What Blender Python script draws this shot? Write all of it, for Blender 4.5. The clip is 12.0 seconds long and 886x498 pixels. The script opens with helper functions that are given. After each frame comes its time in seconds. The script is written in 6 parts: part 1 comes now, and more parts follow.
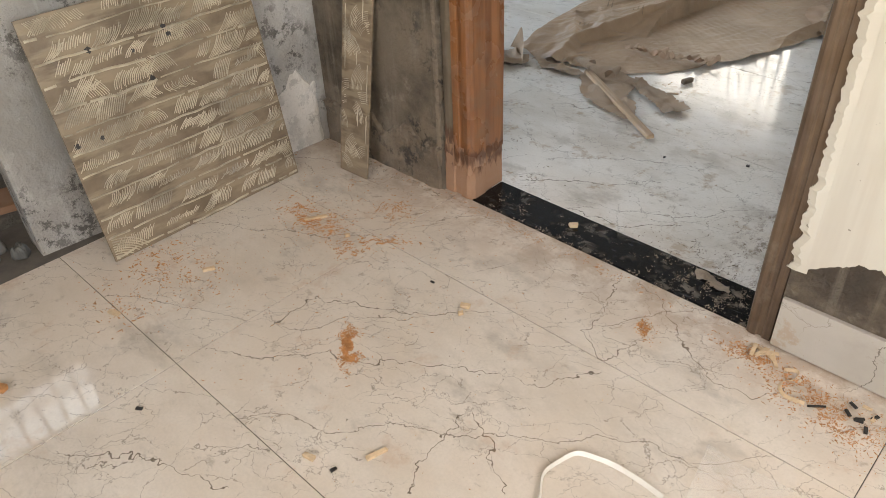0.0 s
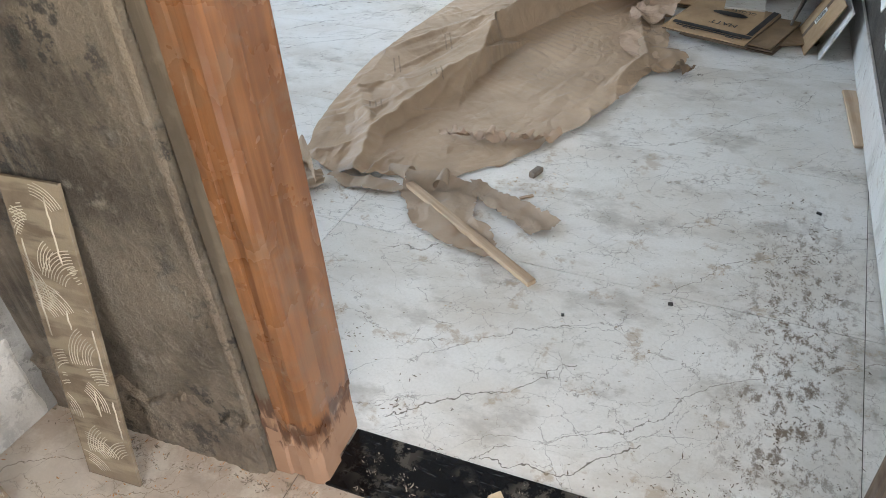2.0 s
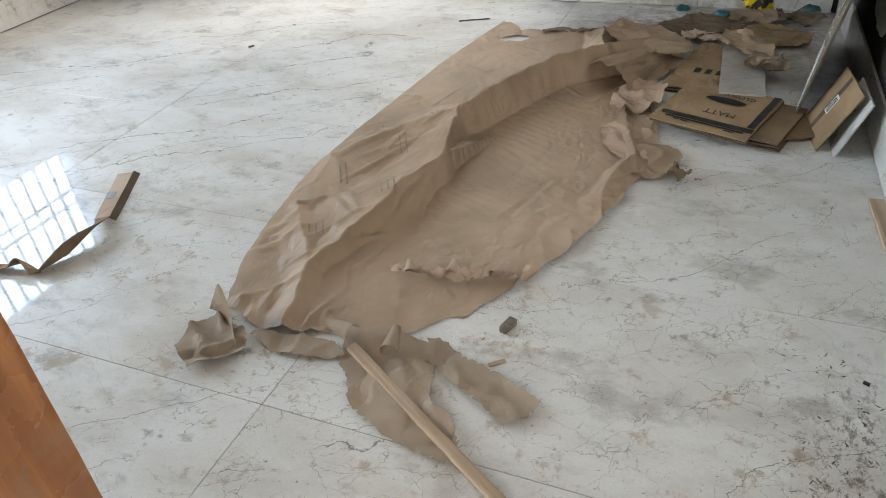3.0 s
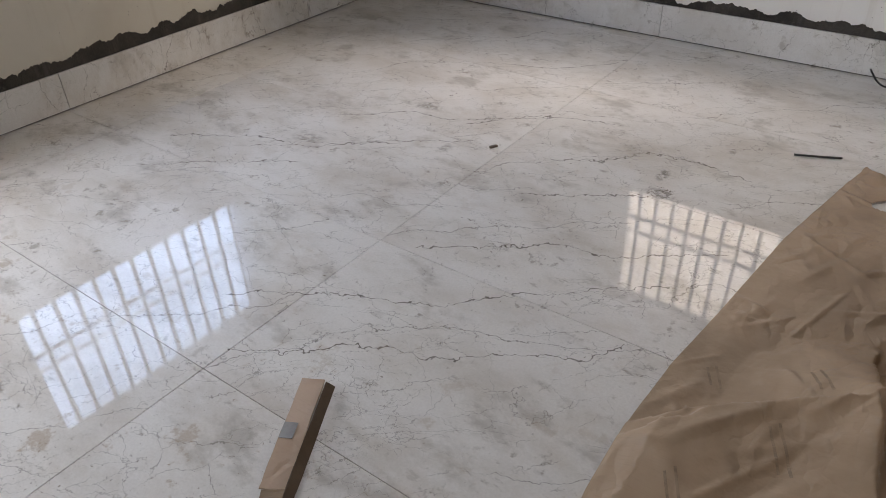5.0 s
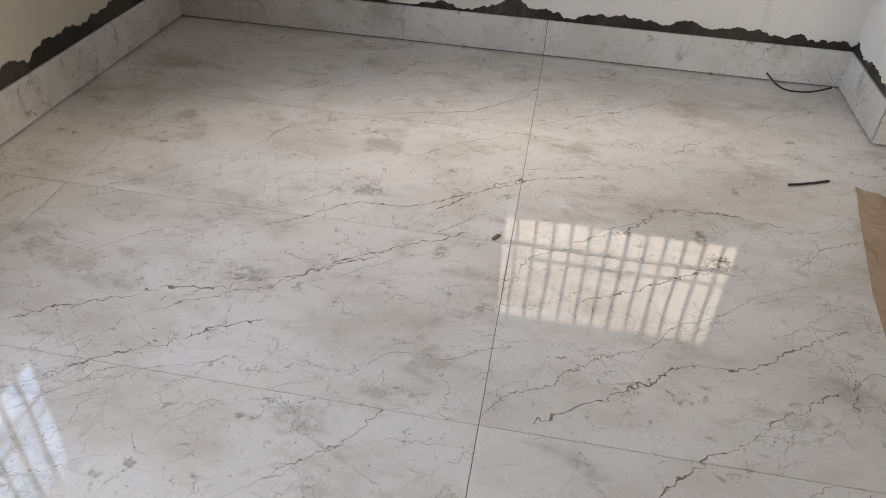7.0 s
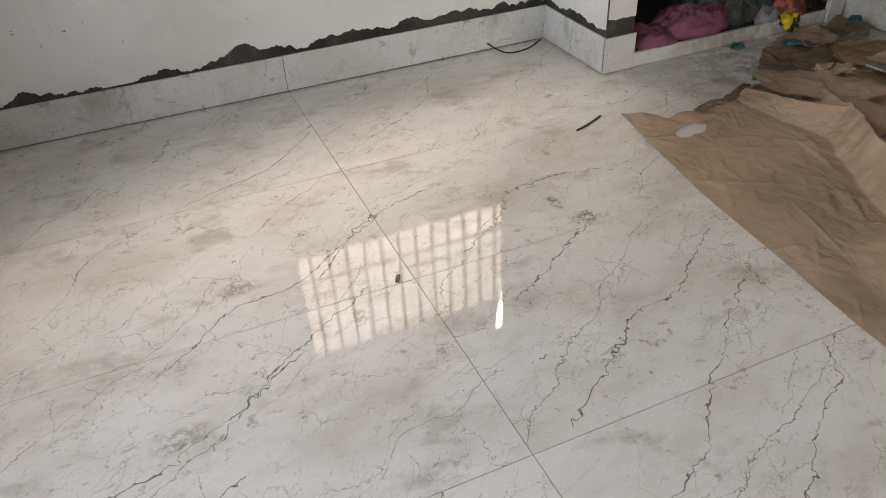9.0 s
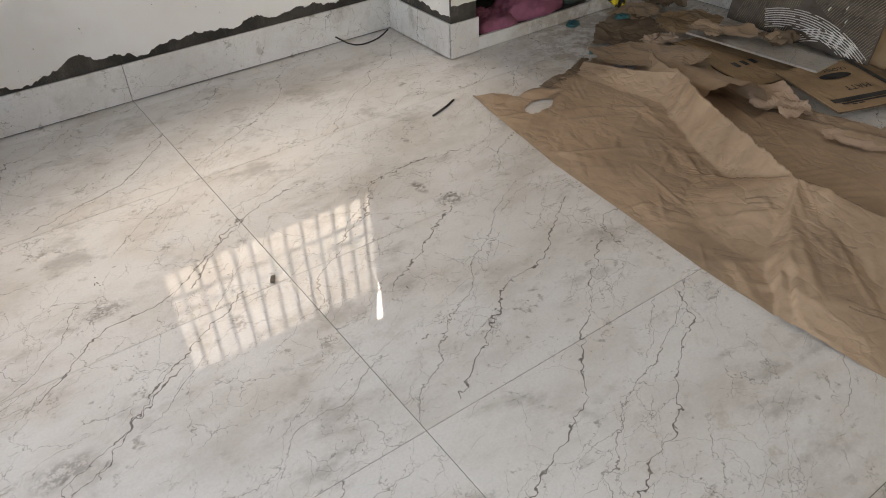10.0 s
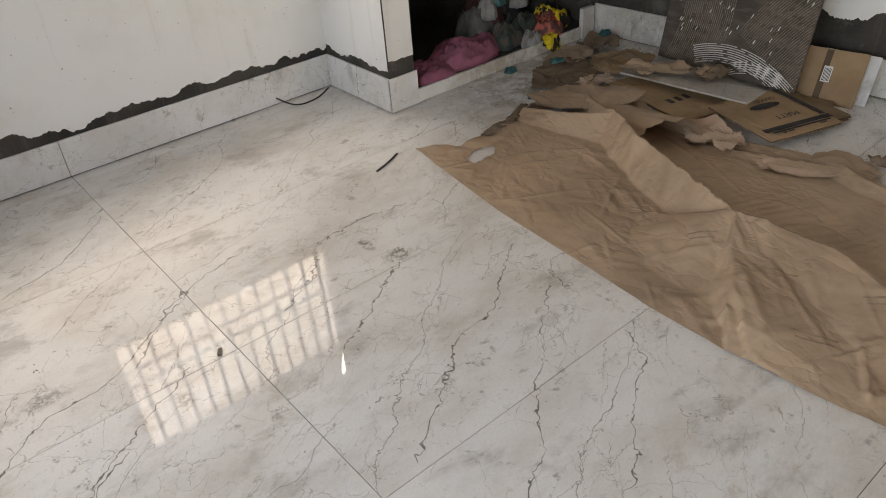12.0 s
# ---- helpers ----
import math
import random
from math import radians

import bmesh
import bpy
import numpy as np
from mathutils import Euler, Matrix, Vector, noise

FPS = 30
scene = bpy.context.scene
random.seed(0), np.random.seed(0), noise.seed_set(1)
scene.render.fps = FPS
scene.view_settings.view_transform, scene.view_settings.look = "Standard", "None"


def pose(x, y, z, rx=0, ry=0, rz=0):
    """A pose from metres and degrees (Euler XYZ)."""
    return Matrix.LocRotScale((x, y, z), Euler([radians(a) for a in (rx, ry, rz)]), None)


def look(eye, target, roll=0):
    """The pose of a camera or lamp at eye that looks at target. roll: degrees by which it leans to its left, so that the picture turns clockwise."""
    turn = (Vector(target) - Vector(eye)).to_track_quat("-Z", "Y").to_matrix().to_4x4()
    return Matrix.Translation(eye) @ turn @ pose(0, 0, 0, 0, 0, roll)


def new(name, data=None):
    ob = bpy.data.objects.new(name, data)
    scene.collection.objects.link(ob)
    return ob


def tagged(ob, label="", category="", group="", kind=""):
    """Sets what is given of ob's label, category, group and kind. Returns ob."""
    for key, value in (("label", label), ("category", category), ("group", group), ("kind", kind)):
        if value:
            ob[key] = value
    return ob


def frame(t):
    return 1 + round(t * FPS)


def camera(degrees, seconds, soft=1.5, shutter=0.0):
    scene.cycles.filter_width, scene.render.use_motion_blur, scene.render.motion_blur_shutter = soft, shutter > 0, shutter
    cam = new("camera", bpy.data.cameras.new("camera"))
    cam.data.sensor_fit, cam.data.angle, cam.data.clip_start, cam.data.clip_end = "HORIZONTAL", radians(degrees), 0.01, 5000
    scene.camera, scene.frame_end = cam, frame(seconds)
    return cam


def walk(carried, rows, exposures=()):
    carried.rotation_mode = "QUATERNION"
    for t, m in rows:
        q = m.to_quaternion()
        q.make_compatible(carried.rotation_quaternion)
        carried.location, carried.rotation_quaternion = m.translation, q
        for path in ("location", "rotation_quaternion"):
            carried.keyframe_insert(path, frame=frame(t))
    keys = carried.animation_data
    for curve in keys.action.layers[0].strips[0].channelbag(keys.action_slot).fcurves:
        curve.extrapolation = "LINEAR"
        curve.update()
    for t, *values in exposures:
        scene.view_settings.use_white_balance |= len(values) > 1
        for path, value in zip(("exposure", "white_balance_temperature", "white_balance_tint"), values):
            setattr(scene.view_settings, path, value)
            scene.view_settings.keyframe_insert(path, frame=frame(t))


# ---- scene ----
cam = camera(61.7, 12.0, soft=0.9)
PATH = [
    (0, (0.857, 0.562, 1.443), (-0.34, 1.647, 0.264), -2.9),
    (0.5, (0.668, 0.61, 1.427), (-0.374, 1.764, 0.169), -1.3),
    (1, (0.403, 0.888, 1.437), (-0.57, 2.103, 0.181), -2.1),
    (1.5, (0.232, 1.145, 1.417), (-0.607, 2.467, 0.172), -2.8),
    (2, (-0.001, 1.41, 1.44), (-0.727, 2.811, 0.211), -4.7),
    (2.5, (-0.124, 1.679, 1.432), (-0.795, 3.132, 0.233), -5.2),
    (3, (-0.171, 2.039, 1.437), (-0.877, 3.51, 0.281), -5.6),
    (3.5, (-0.297, 2.298, 1.437), (-1.077, 3.768, 0.327), -5.4),
    (3.7, (-0.389, 2.423, 1.446), (-1.208, 3.893, 0.365), -4.8),
    (5.3, (-1.609, 3.114, 1.467), (-2.618, 4.393, 0.307), -2.1),
    (5.5, (-1.775, 3.127, 1.486), (-2.664, 4.48, 0.311), -0.4),
    (6, (-2.105, 3.159, 1.491), (-2.766, 4.638, 0.319), 2.1),
    (6.5, (-2.48, 3.339, 1.461), (-2.961, 4.858, 0.252), 2.1),
    (7, (-2.77, 3.404, 1.459), (-2.998, 4.983, 0.253), 3.1),
    (7.2, (-2.888, 3.396, 1.473), (-2.984, 4.969, 0.241), 3.9),
    (8.8, (-3.41, 3.631, 1.494), (-2.915, 5.148, 0.289), -2.6),
    (9, (-3.455, 3.618, 1.498), (-2.845, 5.108, 0.312), -2.8),
    (9.5, (-3.494, 3.587, 1.516), (-2.634, 4.92, 0.299), -1.3),
    (10, (-3.473, 3.578, 1.514), (-2.575, 4.889, 0.299), -2.2),
    (10.5, (-3.498, 3.579, 1.512), (-2.595, 4.889, 0.299), -2.8),
    (11, (-3.522, 3.593, 1.521), (-2.611, 4.902, 0.314), -3.2),
    (11.5, (-3.509, 3.611, 1.531), (-2.555, 4.919, 0.357), -3.4),
    (12, (-3.403, 3.572, 1.541), (-2.387, 4.874, 0.413), -4.4),
]
EXPOSURES = [(0.0, 2.90, 6900, 10), (0.5, 2.82, 6700, 10), (1.5, 3.40, 6350, 9), (2.5, 3.36, 6500, 7), (3.7, 2.86, 7500, 13), (5.3, 2.26, 7300, 18), (7.2, 2.42, 7650, 16), (8.8, 2.53, 7850, 15), (12.0, 2.57, 7900, 15)]
walk(cam, [(t, look(eye, target, roll)) for t, eye, target, roll in PATH], EXPOSURES)

# ---- light ----
world = bpy.data.worlds.new("sky")
scene.world = world
world.use_nodes = True
_sky = world.node_tree.nodes.new("ShaderNodeTexSky")
_sky.sky_type, _sky.sun_disc, _sky.sun_elevation, _sky.sun_rotation = "NISHITA", False, radians(50), radians(200)
world.node_tree.links.new(_sky.outputs[0], world.node_tree.nodes["Background"].inputs[0])
world.node_tree.nodes["Background"].inputs[1].default_value = 0.12
_sun = new("sun", bpy.data.lights.new("sun", "SUN"))
_sun.data.energy, _sun.data.angle, _sun.data.color = 1.0, radians(12), (1.0, 0.95, 0.88)
_sun.matrix_basis = pose(0, 0, 8, 40, 0, 20)


def area_light(name, centre, target, wide, high, watts, colour):
    """A rectangular area lamp: daylight at an opening, or added fill."""
    ob = new(name, bpy.data.lights.new(name, "AREA"))
    ob.data.shape, ob.data.size, ob.data.size_y = "RECTANGLE", wide, high
    ob.data.energy, ob.data.color = watts, colour
    ob.matrix_basis = look(centre, target)
    return ob


area_light("daylight_west", (-5.06, 4.80, 1.43), (-4.0, 4.80, 1.43), 1.52, 1.02, 8.8, (0.43, 0.65, 1.0))
# added fill from an unseen opening, raises the diffuse light on the inner floor
area_light("fill_west", (-5.06, 3.0, 1.1), (-4.0, 3.0, 1.0), 0.86, 2.0, 11.5, (0.84, 0.93, 1.0))
area_light("daylight_north", (-2.25, 7.27, 1.49), (-2.25, 6.0, 1.49), 1.44, 0.97, 4.3, (1.0, 0.93, 0.83))
# extra lamp outside as sky, added to soften and brighten the floor by that wall
area_light("daylight_north_sky", (-1.25, 8.3, 4.75), (-3.2, 6.1, 0.1), 2.4, 0.9, 30, (1.0, 0.97, 0.92))
area_light("daylight_gap", (0.30, 9.5, 4.50), (-3.3, 5.9, 0.0), 1.2, 1.0, 62, (1.0, 0.95, 0.88))
# added fill at an unseen south opening, brightens the outer room
area_light("fill_south", (1.5, -2.22, 1.75), (1.5, 0.0, 1.6), 1.8, 1.4, 14, (1.0, 0.93, 0.84))
area_light("daylight_east", (2.72, 0.95, 1.85), (1.5, 0.95, 1.75), 1.7, 1.5, 8.2, (1.0, 0.94, 0.86))
area_light("daylight_side", (-3.36, 0.70, 2.05), (-2.0, 0.70, 2.05), 1.0, 0.5, 1.3, (0.80, 0.90, 1.0))


# ---- materials ----
class Nodes:
    """Short hand for building a node material."""

    def __init__(self, name, rough=0.7, metal=0.0):
        self.mat = bpy.data.materials.new(name)
        self.mat.use_nodes = True
        self.t = self.mat.node_tree
        self.b = self.t.nodes["Principled BSDF"]
        self.b.inputs["Roughness"].default_value = rough
        self.b.inputs["Metallic"].default_value = metal

    def put(self, socket, value):
        if hasattr(value, "is_output"):
            self.t.links.new(value, socket)
        elif isinstance(value, (tuple, list)) and len(value) == 3 and socket.type == "RGBA":
            socket.default_value = (*value, 1)
        else:
            socket.default_value = value

    def place(self, shift=False):
        pos = self.t.nodes.new("ShaderNodeNewGeometry").outputs["Position"]
        if not shift:
            return pos
        info = self.t.nodes.new("ShaderNodeObjectInfo").outputs["Random"]
        return self.vec("ADD", pos, self.vec("SCALE", self.join(info, self.maths("MULTIPLY", info, 3.7), 0.0), scale=23.0))

    def local(self):
        return self.t.nodes.new("ShaderNodeTexCoord").outputs["Object"]

    def join(self, x, y, z):
        n = self.t.nodes.new("ShaderNodeCombineXYZ")
        for s, v in zip(n.inputs, (x, y, z)):
            self.put(s, v)
        return n.outputs[0]

    def split(self, v):
        n = self.t.nodes.new("ShaderNodeSeparateXYZ")
        self.put(n.inputs[0], v)
        return n.outputs

    def vec(self, op, a, b=None, scale=None):
        n = self.t.nodes.new("ShaderNodeVectorMath")
        n.operation = op
        self.put(n.inputs[0], a)
        if b is not None:
            self.put(n.inputs[1], b)
        if scale is not None:
            self.put(n.inputs["Scale"], scale)
        return n.outputs["Value"] if op in ("LENGTH", "DISTANCE", "DOT_PRODUCT") else n.outputs[0]

    def turn(self, v, rz=0.0, scale=(1, 1, 1), rx=0.0, ry=0.0):
        n = self.t.nodes.new("ShaderNodeMapping")
        self.put(n.inputs["Vector"], v)
        n.inputs["Rotation"].default_value = (radians(rx), radians(ry), radians(rz))
        n.inputs["Scale"].default_value = scale
        return n.outputs[0]

    def maths(self, op, a, b=0.0, c=None, clamp=False):
        n = self.t.nodes.new("ShaderNodeMath")
        n.operation, n.use_clamp = op, clamp
        self.put(n.inputs[0], a)
        self.put(n.inputs[1], b)
        if c is not None:
            self.put(n.inputs[2], c)
        return n.outputs[0]

    def noise(self, v, scale, detail=4.0, rough=0.55, colour=False):
        n = self.t.nodes.new("ShaderNodeTexNoise")
        self.put(n.inputs["Vector"], v)
        n.inputs["Scale"].default_value, n.inputs["Detail"].default_value, n.inputs["Roughness"].default_value = scale, detail, rough
        return n.outputs["Color" if colour else "Fac"]

    def edges(self, v, scale):
        n = self.t.nodes.new("ShaderNodeTexVoronoi")
        n.feature = "DISTANCE_TO_EDGE"
        self.put(n.inputs["Vector"], v)
        n.inputs["Scale"].default_value = scale
        return n.outputs["Distance"]

    def wave(self, v, scale, distort=2.0, detail=2.0, dscale=1.0):
        n = self.t.nodes.new("ShaderNodeTexWave")
        self.put(n.inputs["Vector"], v)
        n.inputs["Scale"].default_value, n.inputs["Distortion"].default_value = scale, distort
        n.inputs["Detail"].default_value, n.inputs["Detail Scale"].default_value = detail, dscale
        return n.outputs["Fac"]

    def step(self, v, lo, hi, out0=0.0, out1=1.0):
        n = self.t.nodes.new("ShaderNodeMapRange")
        n.interpolation_type = "SMOOTHSTEP"
        self.put(n.inputs["Value"], v)
        for key, val in (("From Min", lo), ("From Max", hi), ("To Min", out0), ("To Max", out1)):
            n.inputs[key].default_value = val
        return n.outputs[0]

    def mix(self, fac, a, b):
        n = self.t.nodes.new("ShaderNodeMix")
        n.data_type = "RGBA"
        self.put(n.inputs[0], fac)
        self.put(n.inputs[6], a)
        self.put(n.inputs[7], b)
        return n.outputs[2]

    def bump(self, height, strength=0.3, distance=0.01):
        n = self.t.nodes.new("ShaderNodeBump")
        n.inputs["Strength"].default_value, n.inputs["Distance"].default_value = strength, distance
        self.put(n.inputs["Height"], height)
        self.t.links.new(n.outputs[0], self.b.inputs["Normal"])

    def done(self, colour, rough=None):
        self.put(self.b.inputs["Base Color"], colour)
        if rough is not None:
            self.put(self.b.inputs["Roughness"], rough)
        return self.mat


# the boldest veins of the inner floor and of the outer floor, as lines in the plan
VEINS_INNER = [
    [(-1.82, 5.19), (-2.12, 4.96), (-2.30, 4.95), (-2.44, 4.82), (-2.58, 4.73), (-2.71, 4.64)],
    [(-1.92, 4.92), (-2.13, 4.75), (-2.29, 4.61), (-2.46, 4.435), (-2.66, 4.36), (-2.92, 4.21), (-3.06, 4.10)],
    [(-1.90, 4.60), (-1.98, 4.48), (-2.17, 4.38), (-2.35, 4.23), (-2.55, 4.17), (-2.68, 4.02), (-2.82, 3.94)],
    [(-2.82, 5.79), (-3.05, 5.64), (-3.22, 5.53), (-3.42, 5.49), (-3.63, 5.32)],
    [(-3.25, 5.21), (-3.44, 5.11), (-3.56, 4.97)],
    [(-2.19, 5.39), (-2.44, 5.24), (-2.61, 5.12)],
    [(-1.89, 5.72), (-2.09, 5.74), (-2.31, 5.72), (-2.45, 5.55), (-2.62, 5.44)],
    [(-2.97, 5.43), (-3.46, 5.10), (-3.67, 4.97), (-3.81, 4.95), (-4.16, 4.73)],
]
VEINS_NORTH = [
    [(-2.85, 6.56), (-3.10, 6.30), (-3.45, 6.20)],
    [(-2.56, 5.90), (-2.89, 5.77), (-3.11, 5.54)],
    [(-3.50, 4.87), (-3.82, 4.66), (-4.04, 4.48)],
    [(-0.71, 2.38), (-0.59, 2.50), (-0.44, 2.60), (-0.33, 2.72)],
    [(-0.46, 2.35), (-0.24, 2.40), (-0.12, 2.55)],
]
VEINS_OUTER = [
    [(-0.755, 1.11), (-0.58, 1.20), (-0.51, 1.32), (-0.39, 1.375), (-0.16, 1.555), (0.02, 1.65), (0.10, 1.79)],
    [(-0.70, 1.29), (-0.70, 1.45), (-0.58, 1.525), (-0.40, 1.64), (-0.28, 1.77)],
    [(-0.10, 2.17), (-0.04, 2.00), (-0.03, 1.88), (0.07, 1.82), (0.11, 1.98)],
    [(-0.045, 2.18), (0.09, 2.12), (0.18, 2.04), (0.33, 1.95), (0.44, 1.98), (0.48, 2.07)],
    [(0.01, 1.18), (-0.035, 1.295), (-0.085, 1.46), (0.04, 1.41), (0.17, 1.34)],
    [(-0.69, 0.66), (-0.58, 0.76), (-0.46, 0.815), (-0.30, 0.89)],
]


def vein_lines(n, lines, p, half):
    """Mask of thin lines through the given points of the plan, at the warped place p."""
    near = None
    for line in lines:
        for a, b in zip(line, line[1:]):
            run = (b[0] - a[0], b[1] - a[1], 0.0)
            size = run[0] ** 2 + run[1] ** 2
            away = n.vec("SUBTRACT", p, (a[0], a[1], 0.0))
            f = n.maths("MULTIPLY", n.vec("DOT_PRODUCT", away, run), 1.0 / size, clamp=True)
            d = n.vec("DISTANCE", away, n.vec("SCALE", run, scale=f))
            near = d if near is None else n.maths("MINIMUM", near, d)
    return n.maths("SUBTRACT", 1.0, n.maths("DIVIDE", near, half), clamp=True)


def marble(name, base, warm, dusty, lines=()):
    """Polished marble-look tile with jagged dark veins, cloudy stains and a film of dust."""
    n = Nodes(name)
    v = n.place(shift=True)
    still = n.place()
    wob = n.vec("SCALE", n.vec("SUBTRACT", n.noise(v, 2.2, 3, colour=True), (0.5, 0.5, 0.5)), scale=0.22)
    jag = n.vec("SCALE", n.vec("SUBTRACT", n.noise(v, 20.0, 4, 0.62, colour=True), (0.5, 0.5, 0.5)), scale=0.036)
    zig = n.vec("SCALE", n.vec("SUBTRACT", n.noise(v, 55.0, 2, 0.5, colour=True), (0.5, 0.5, 0.5)), scale=0.023)
    vv = n.vec("ADD", n.vec("ADD", n.vec("ADD", v, wob), jag), zig)
    # long, roughly parallel veins that wander and break off
    def strands(turned, per_metre, sway, sway_scale, half):
        across = n.split(n.turn(vv, turned))[1]
        lane = n.maths("ADD", n.maths("MULTIPLY", across, per_metre), n.maths("MULTIPLY", n.noise(v, sway_scale, 2), sway))
        return n.step(n.maths("ABSOLUTE", n.maths("SUBTRACT", n.maths("FRACT", lane), 0.5)), half * 0.25, half, 1.0, 0.0)

    keep1 = n.step(n.noise(v, 1.7, 3), 0.40, 0.50)
    l1 = n.maths("MULTIPLY", strands(-41, 2.4, 1.5, 1.0, 0.0045), n.maths("MULTIPLY", keep1, 0.75))
    keep2 = n.step(n.noise(v, 2.9, 3), 0.46, 0.56)
    l2 = n.maths("MULTIPLY", n.maths("MULTIPLY", strands(-24, 4.4, 2.4, 1.3, 0.0060), keep2), 0.60)
    keep4 = n.step(n.noise(n.vec("ADD", v, (3.1, 7.7, 0.0)), 2.4, 3), 0.47, 0.58)
    l4 = n.maths("MULTIPLY", n.maths("MULTIPLY", strands(38, 4.6, 2.2, 1.2, 0.0055), keep4), 0.45)
    d3 = n.edges(n.turn(n.turn(vv, -54), 0, (0.7, 1.3, 1.0)), 8.0)
    l3 = n.maths("MULTIPLY", n.maths("MULTIPLY", n.step(d3, 0.0, 0.012, 1.0, 0.0), n.step(n.noise(v, 5.2, 3), 0.50, 0.58)), 0.6)
    l3 = n.maths("MAXIMUM", l3, l4)
    vein = n.maths("MAXIMUM", n.maths("MAXIMUM", l1, l2), l3)
    # hairlines that branch between the veins
    fine = n.step(n.edges(n.turn(n.turn(vv, -35), 0, (0.55, 1.25, 1.0)), 13.0), 0.0, 0.014, 1.0, 0.0)
    vein = n.maths("MAXIMUM", vein, n.maths("MULTIPLY", n.maths("MULTIPLY", fine, n.step(n.noise(v, 3.4, 4), 0.43, 0.56)), 0.50))
    if lines:
        sway = n.vec("SCALE", n.vec("SUBTRACT", n.noise(still, 6.0, 2, colour=True), (0.5, 0.5, 0.5)), scale=0.07)
        kink = n.vec("SCALE", n.vec("SUBTRACT", n.noise(still, 30.0, 2, 0.5, colour=True), (0.5, 0.5, 0.5)), scale=0.055)
        bent = n.vec("MULTIPLY", n.vec("ADD", n.vec("ADD", still, sway), kink), (1.0, 1.0, 0.0))
        half = n.step(n.noise(still, 9.0, 3), 0.34, 0.66, 0.0012 if dusty else 0.0014, 0.0027 if dusty else 0.0037)
        bold = n.maths("MULTIPLY", n.maths("MULTIPLY", vein_lines(n, lines, bent, half), 1.7, clamp=True), n.step(n.noise(still, 12.0, 3), 0.30, 0.44, 0.30, 0.9))
        vein = n.maths("MAXIMUM", vein, bold)
    cloud = n.step(n.noise(n.turn(v, -45, (1, 1.6, 1)), 2.3, 5), 0.42, 0.70)
    col = n.mix(cloud, base, warm)
    dirt = n.noise(n.turn(still, 20, (1.0, 1.5, 1.0)), 3.1, 7, 0.66)
    col = n.mix(n.step(dirt, 0.53, 0.68, 0.0, 0.6), col, (0.34, 0.31, 0.27))
    grain = n.noise(still, 130, 3, 0.7)
    col = n.mix(n.step(grain, 0.35, 0.68, 0.0, 0.16), col, (0.40, 0.37, 0.33))
    haze = n.step(n.noise(n.turn(still, 55, (1.0, 1.9, 1.0)), 1.7, 8, 0.72), 0.44, 0.72, 0.0, 0.48)
    col = n.mix(haze, col, (0.43, 0.375, 0.305))
    blot = n.maths("MULTIPLY", n.step(n.noise(still, 14, 4, 0.65), 0.60, 0.70), n.step(n.noise(still, 1.8, 3), 0.44, 0.58))
    col = n.mix(n.maths("MULTIPLY", blot, 0.62), col, (0.22, 0.185, 0.145))
    speck = n.step(n.noise(still, 52, 3, 0.7), 0.65, 0.70)
    patch = n.step(n.noise(still, 2.3, 3), 0.47, 0.60)
    smear = n.maths("MULTIPLY", n.step(n.noise(n.turn(still, 35, (1, 2.6, 1)), 8.0, 6, 0.72), 0.58, 0.68), n.step(n.noise(still, 1.3, 2), 0.46, 0.60))
    col = n.mix(n.maths("MULTIPLY", smear, 0.62), col, (0.28, 0.245, 0.20))
    col = n.mix(n.maths("MULTIPLY", n.maths("MULTIPLY", speck, patch), 0.75), col, (0.16, 0.13, 0.10))
    dust = n.step(n.noise(still, 1.9, 5), 0.38, 0.66)
    if dusty:
        col = n.mix(n.maths("MULTIPLY", dust, 0.55), col, (0.64, 0.54, 0.44))
        col = n.mix(n.maths("MULTIPLY", vein, 0.95), col, (0.10, 0.07, 0.048))
        foot = n.vec("DISTANCE", n.join(0.0, n.split(n.turn(still, -2.3))[1], 0.0), (0.0, 2.19, 0.0))
        foot = n.maths("MULTIPLY", n.step(foot, 0.0, 0.30, 1.0, 0.0), n.step(n.noise(still, 8, 5, 0.7), 0.36, 0.58))
        col = n.mix(n.maths("MULTIPLY", foot, 0.6), col, (0.36, 0.25, 0.17))
        tan = n.step(n.noise(still, 5.5, 6, 0.7), 0.57, 0.68, 0.0, 0.30)
        col = n.mix(tan, col, (0.50, 0.31, 0.19))
        rough = n.maths("ADD", n.maths("MULTIPLY", dust, 0.05), n.maths("MULTIPLY", dirt, 0.06))
    else:
        col = n.mix(n.maths("MULTIPLY", vein, 0.95), col, (0.10, 0.082, 0.066))
        # trodden grime along the side wall beyond the doorway
        spot = n.vec("LENGTH", n.turn(n.vec("SUBTRACT", still, (0.19, 2.95, 0.0)), 0, (4.0, 0.95, 1.0)))
        foul = n.maths("MULTIPLY", n.step(spot, 0.25, 0.92, 1.0, 0.0), n.step(n.noise(n.turn(still, 10, (1.6, 1.0, 1.0)), 19, 9, 0.82), 0.50, 0.58))
        near = n.step(n.split(still)[1], 3.4, 4.6, 1.0, 0.0)
        # dried mud splashes with ragged rims
        for mx, my, sx, sy, reach in ((-2.155, 5.44, 1.0, 1.4, 0.075), (-2.20, 5.58, 2.2, 1.0, 0.07), (-3.36, 5.60, 1.0, 1.8, 0.10), (-3.62, 5.05, 1.0, 1.8, 0.11), (-3.05, 5.30, 1.3, 1.0, 0.05)):
            mud = n.vec("LENGTH", n.turn(n.vec("SUBTRACT", still, (mx, my, 0.0)), 0, (sx, sy, 1.0)))
            mud = n.maths("MULTIPLY", n.step(mud, reach * 0.25, reach, 1.0, 0.0), n.step(n.noise(still, 42, 5, 0.75), 0.42, 0.56))
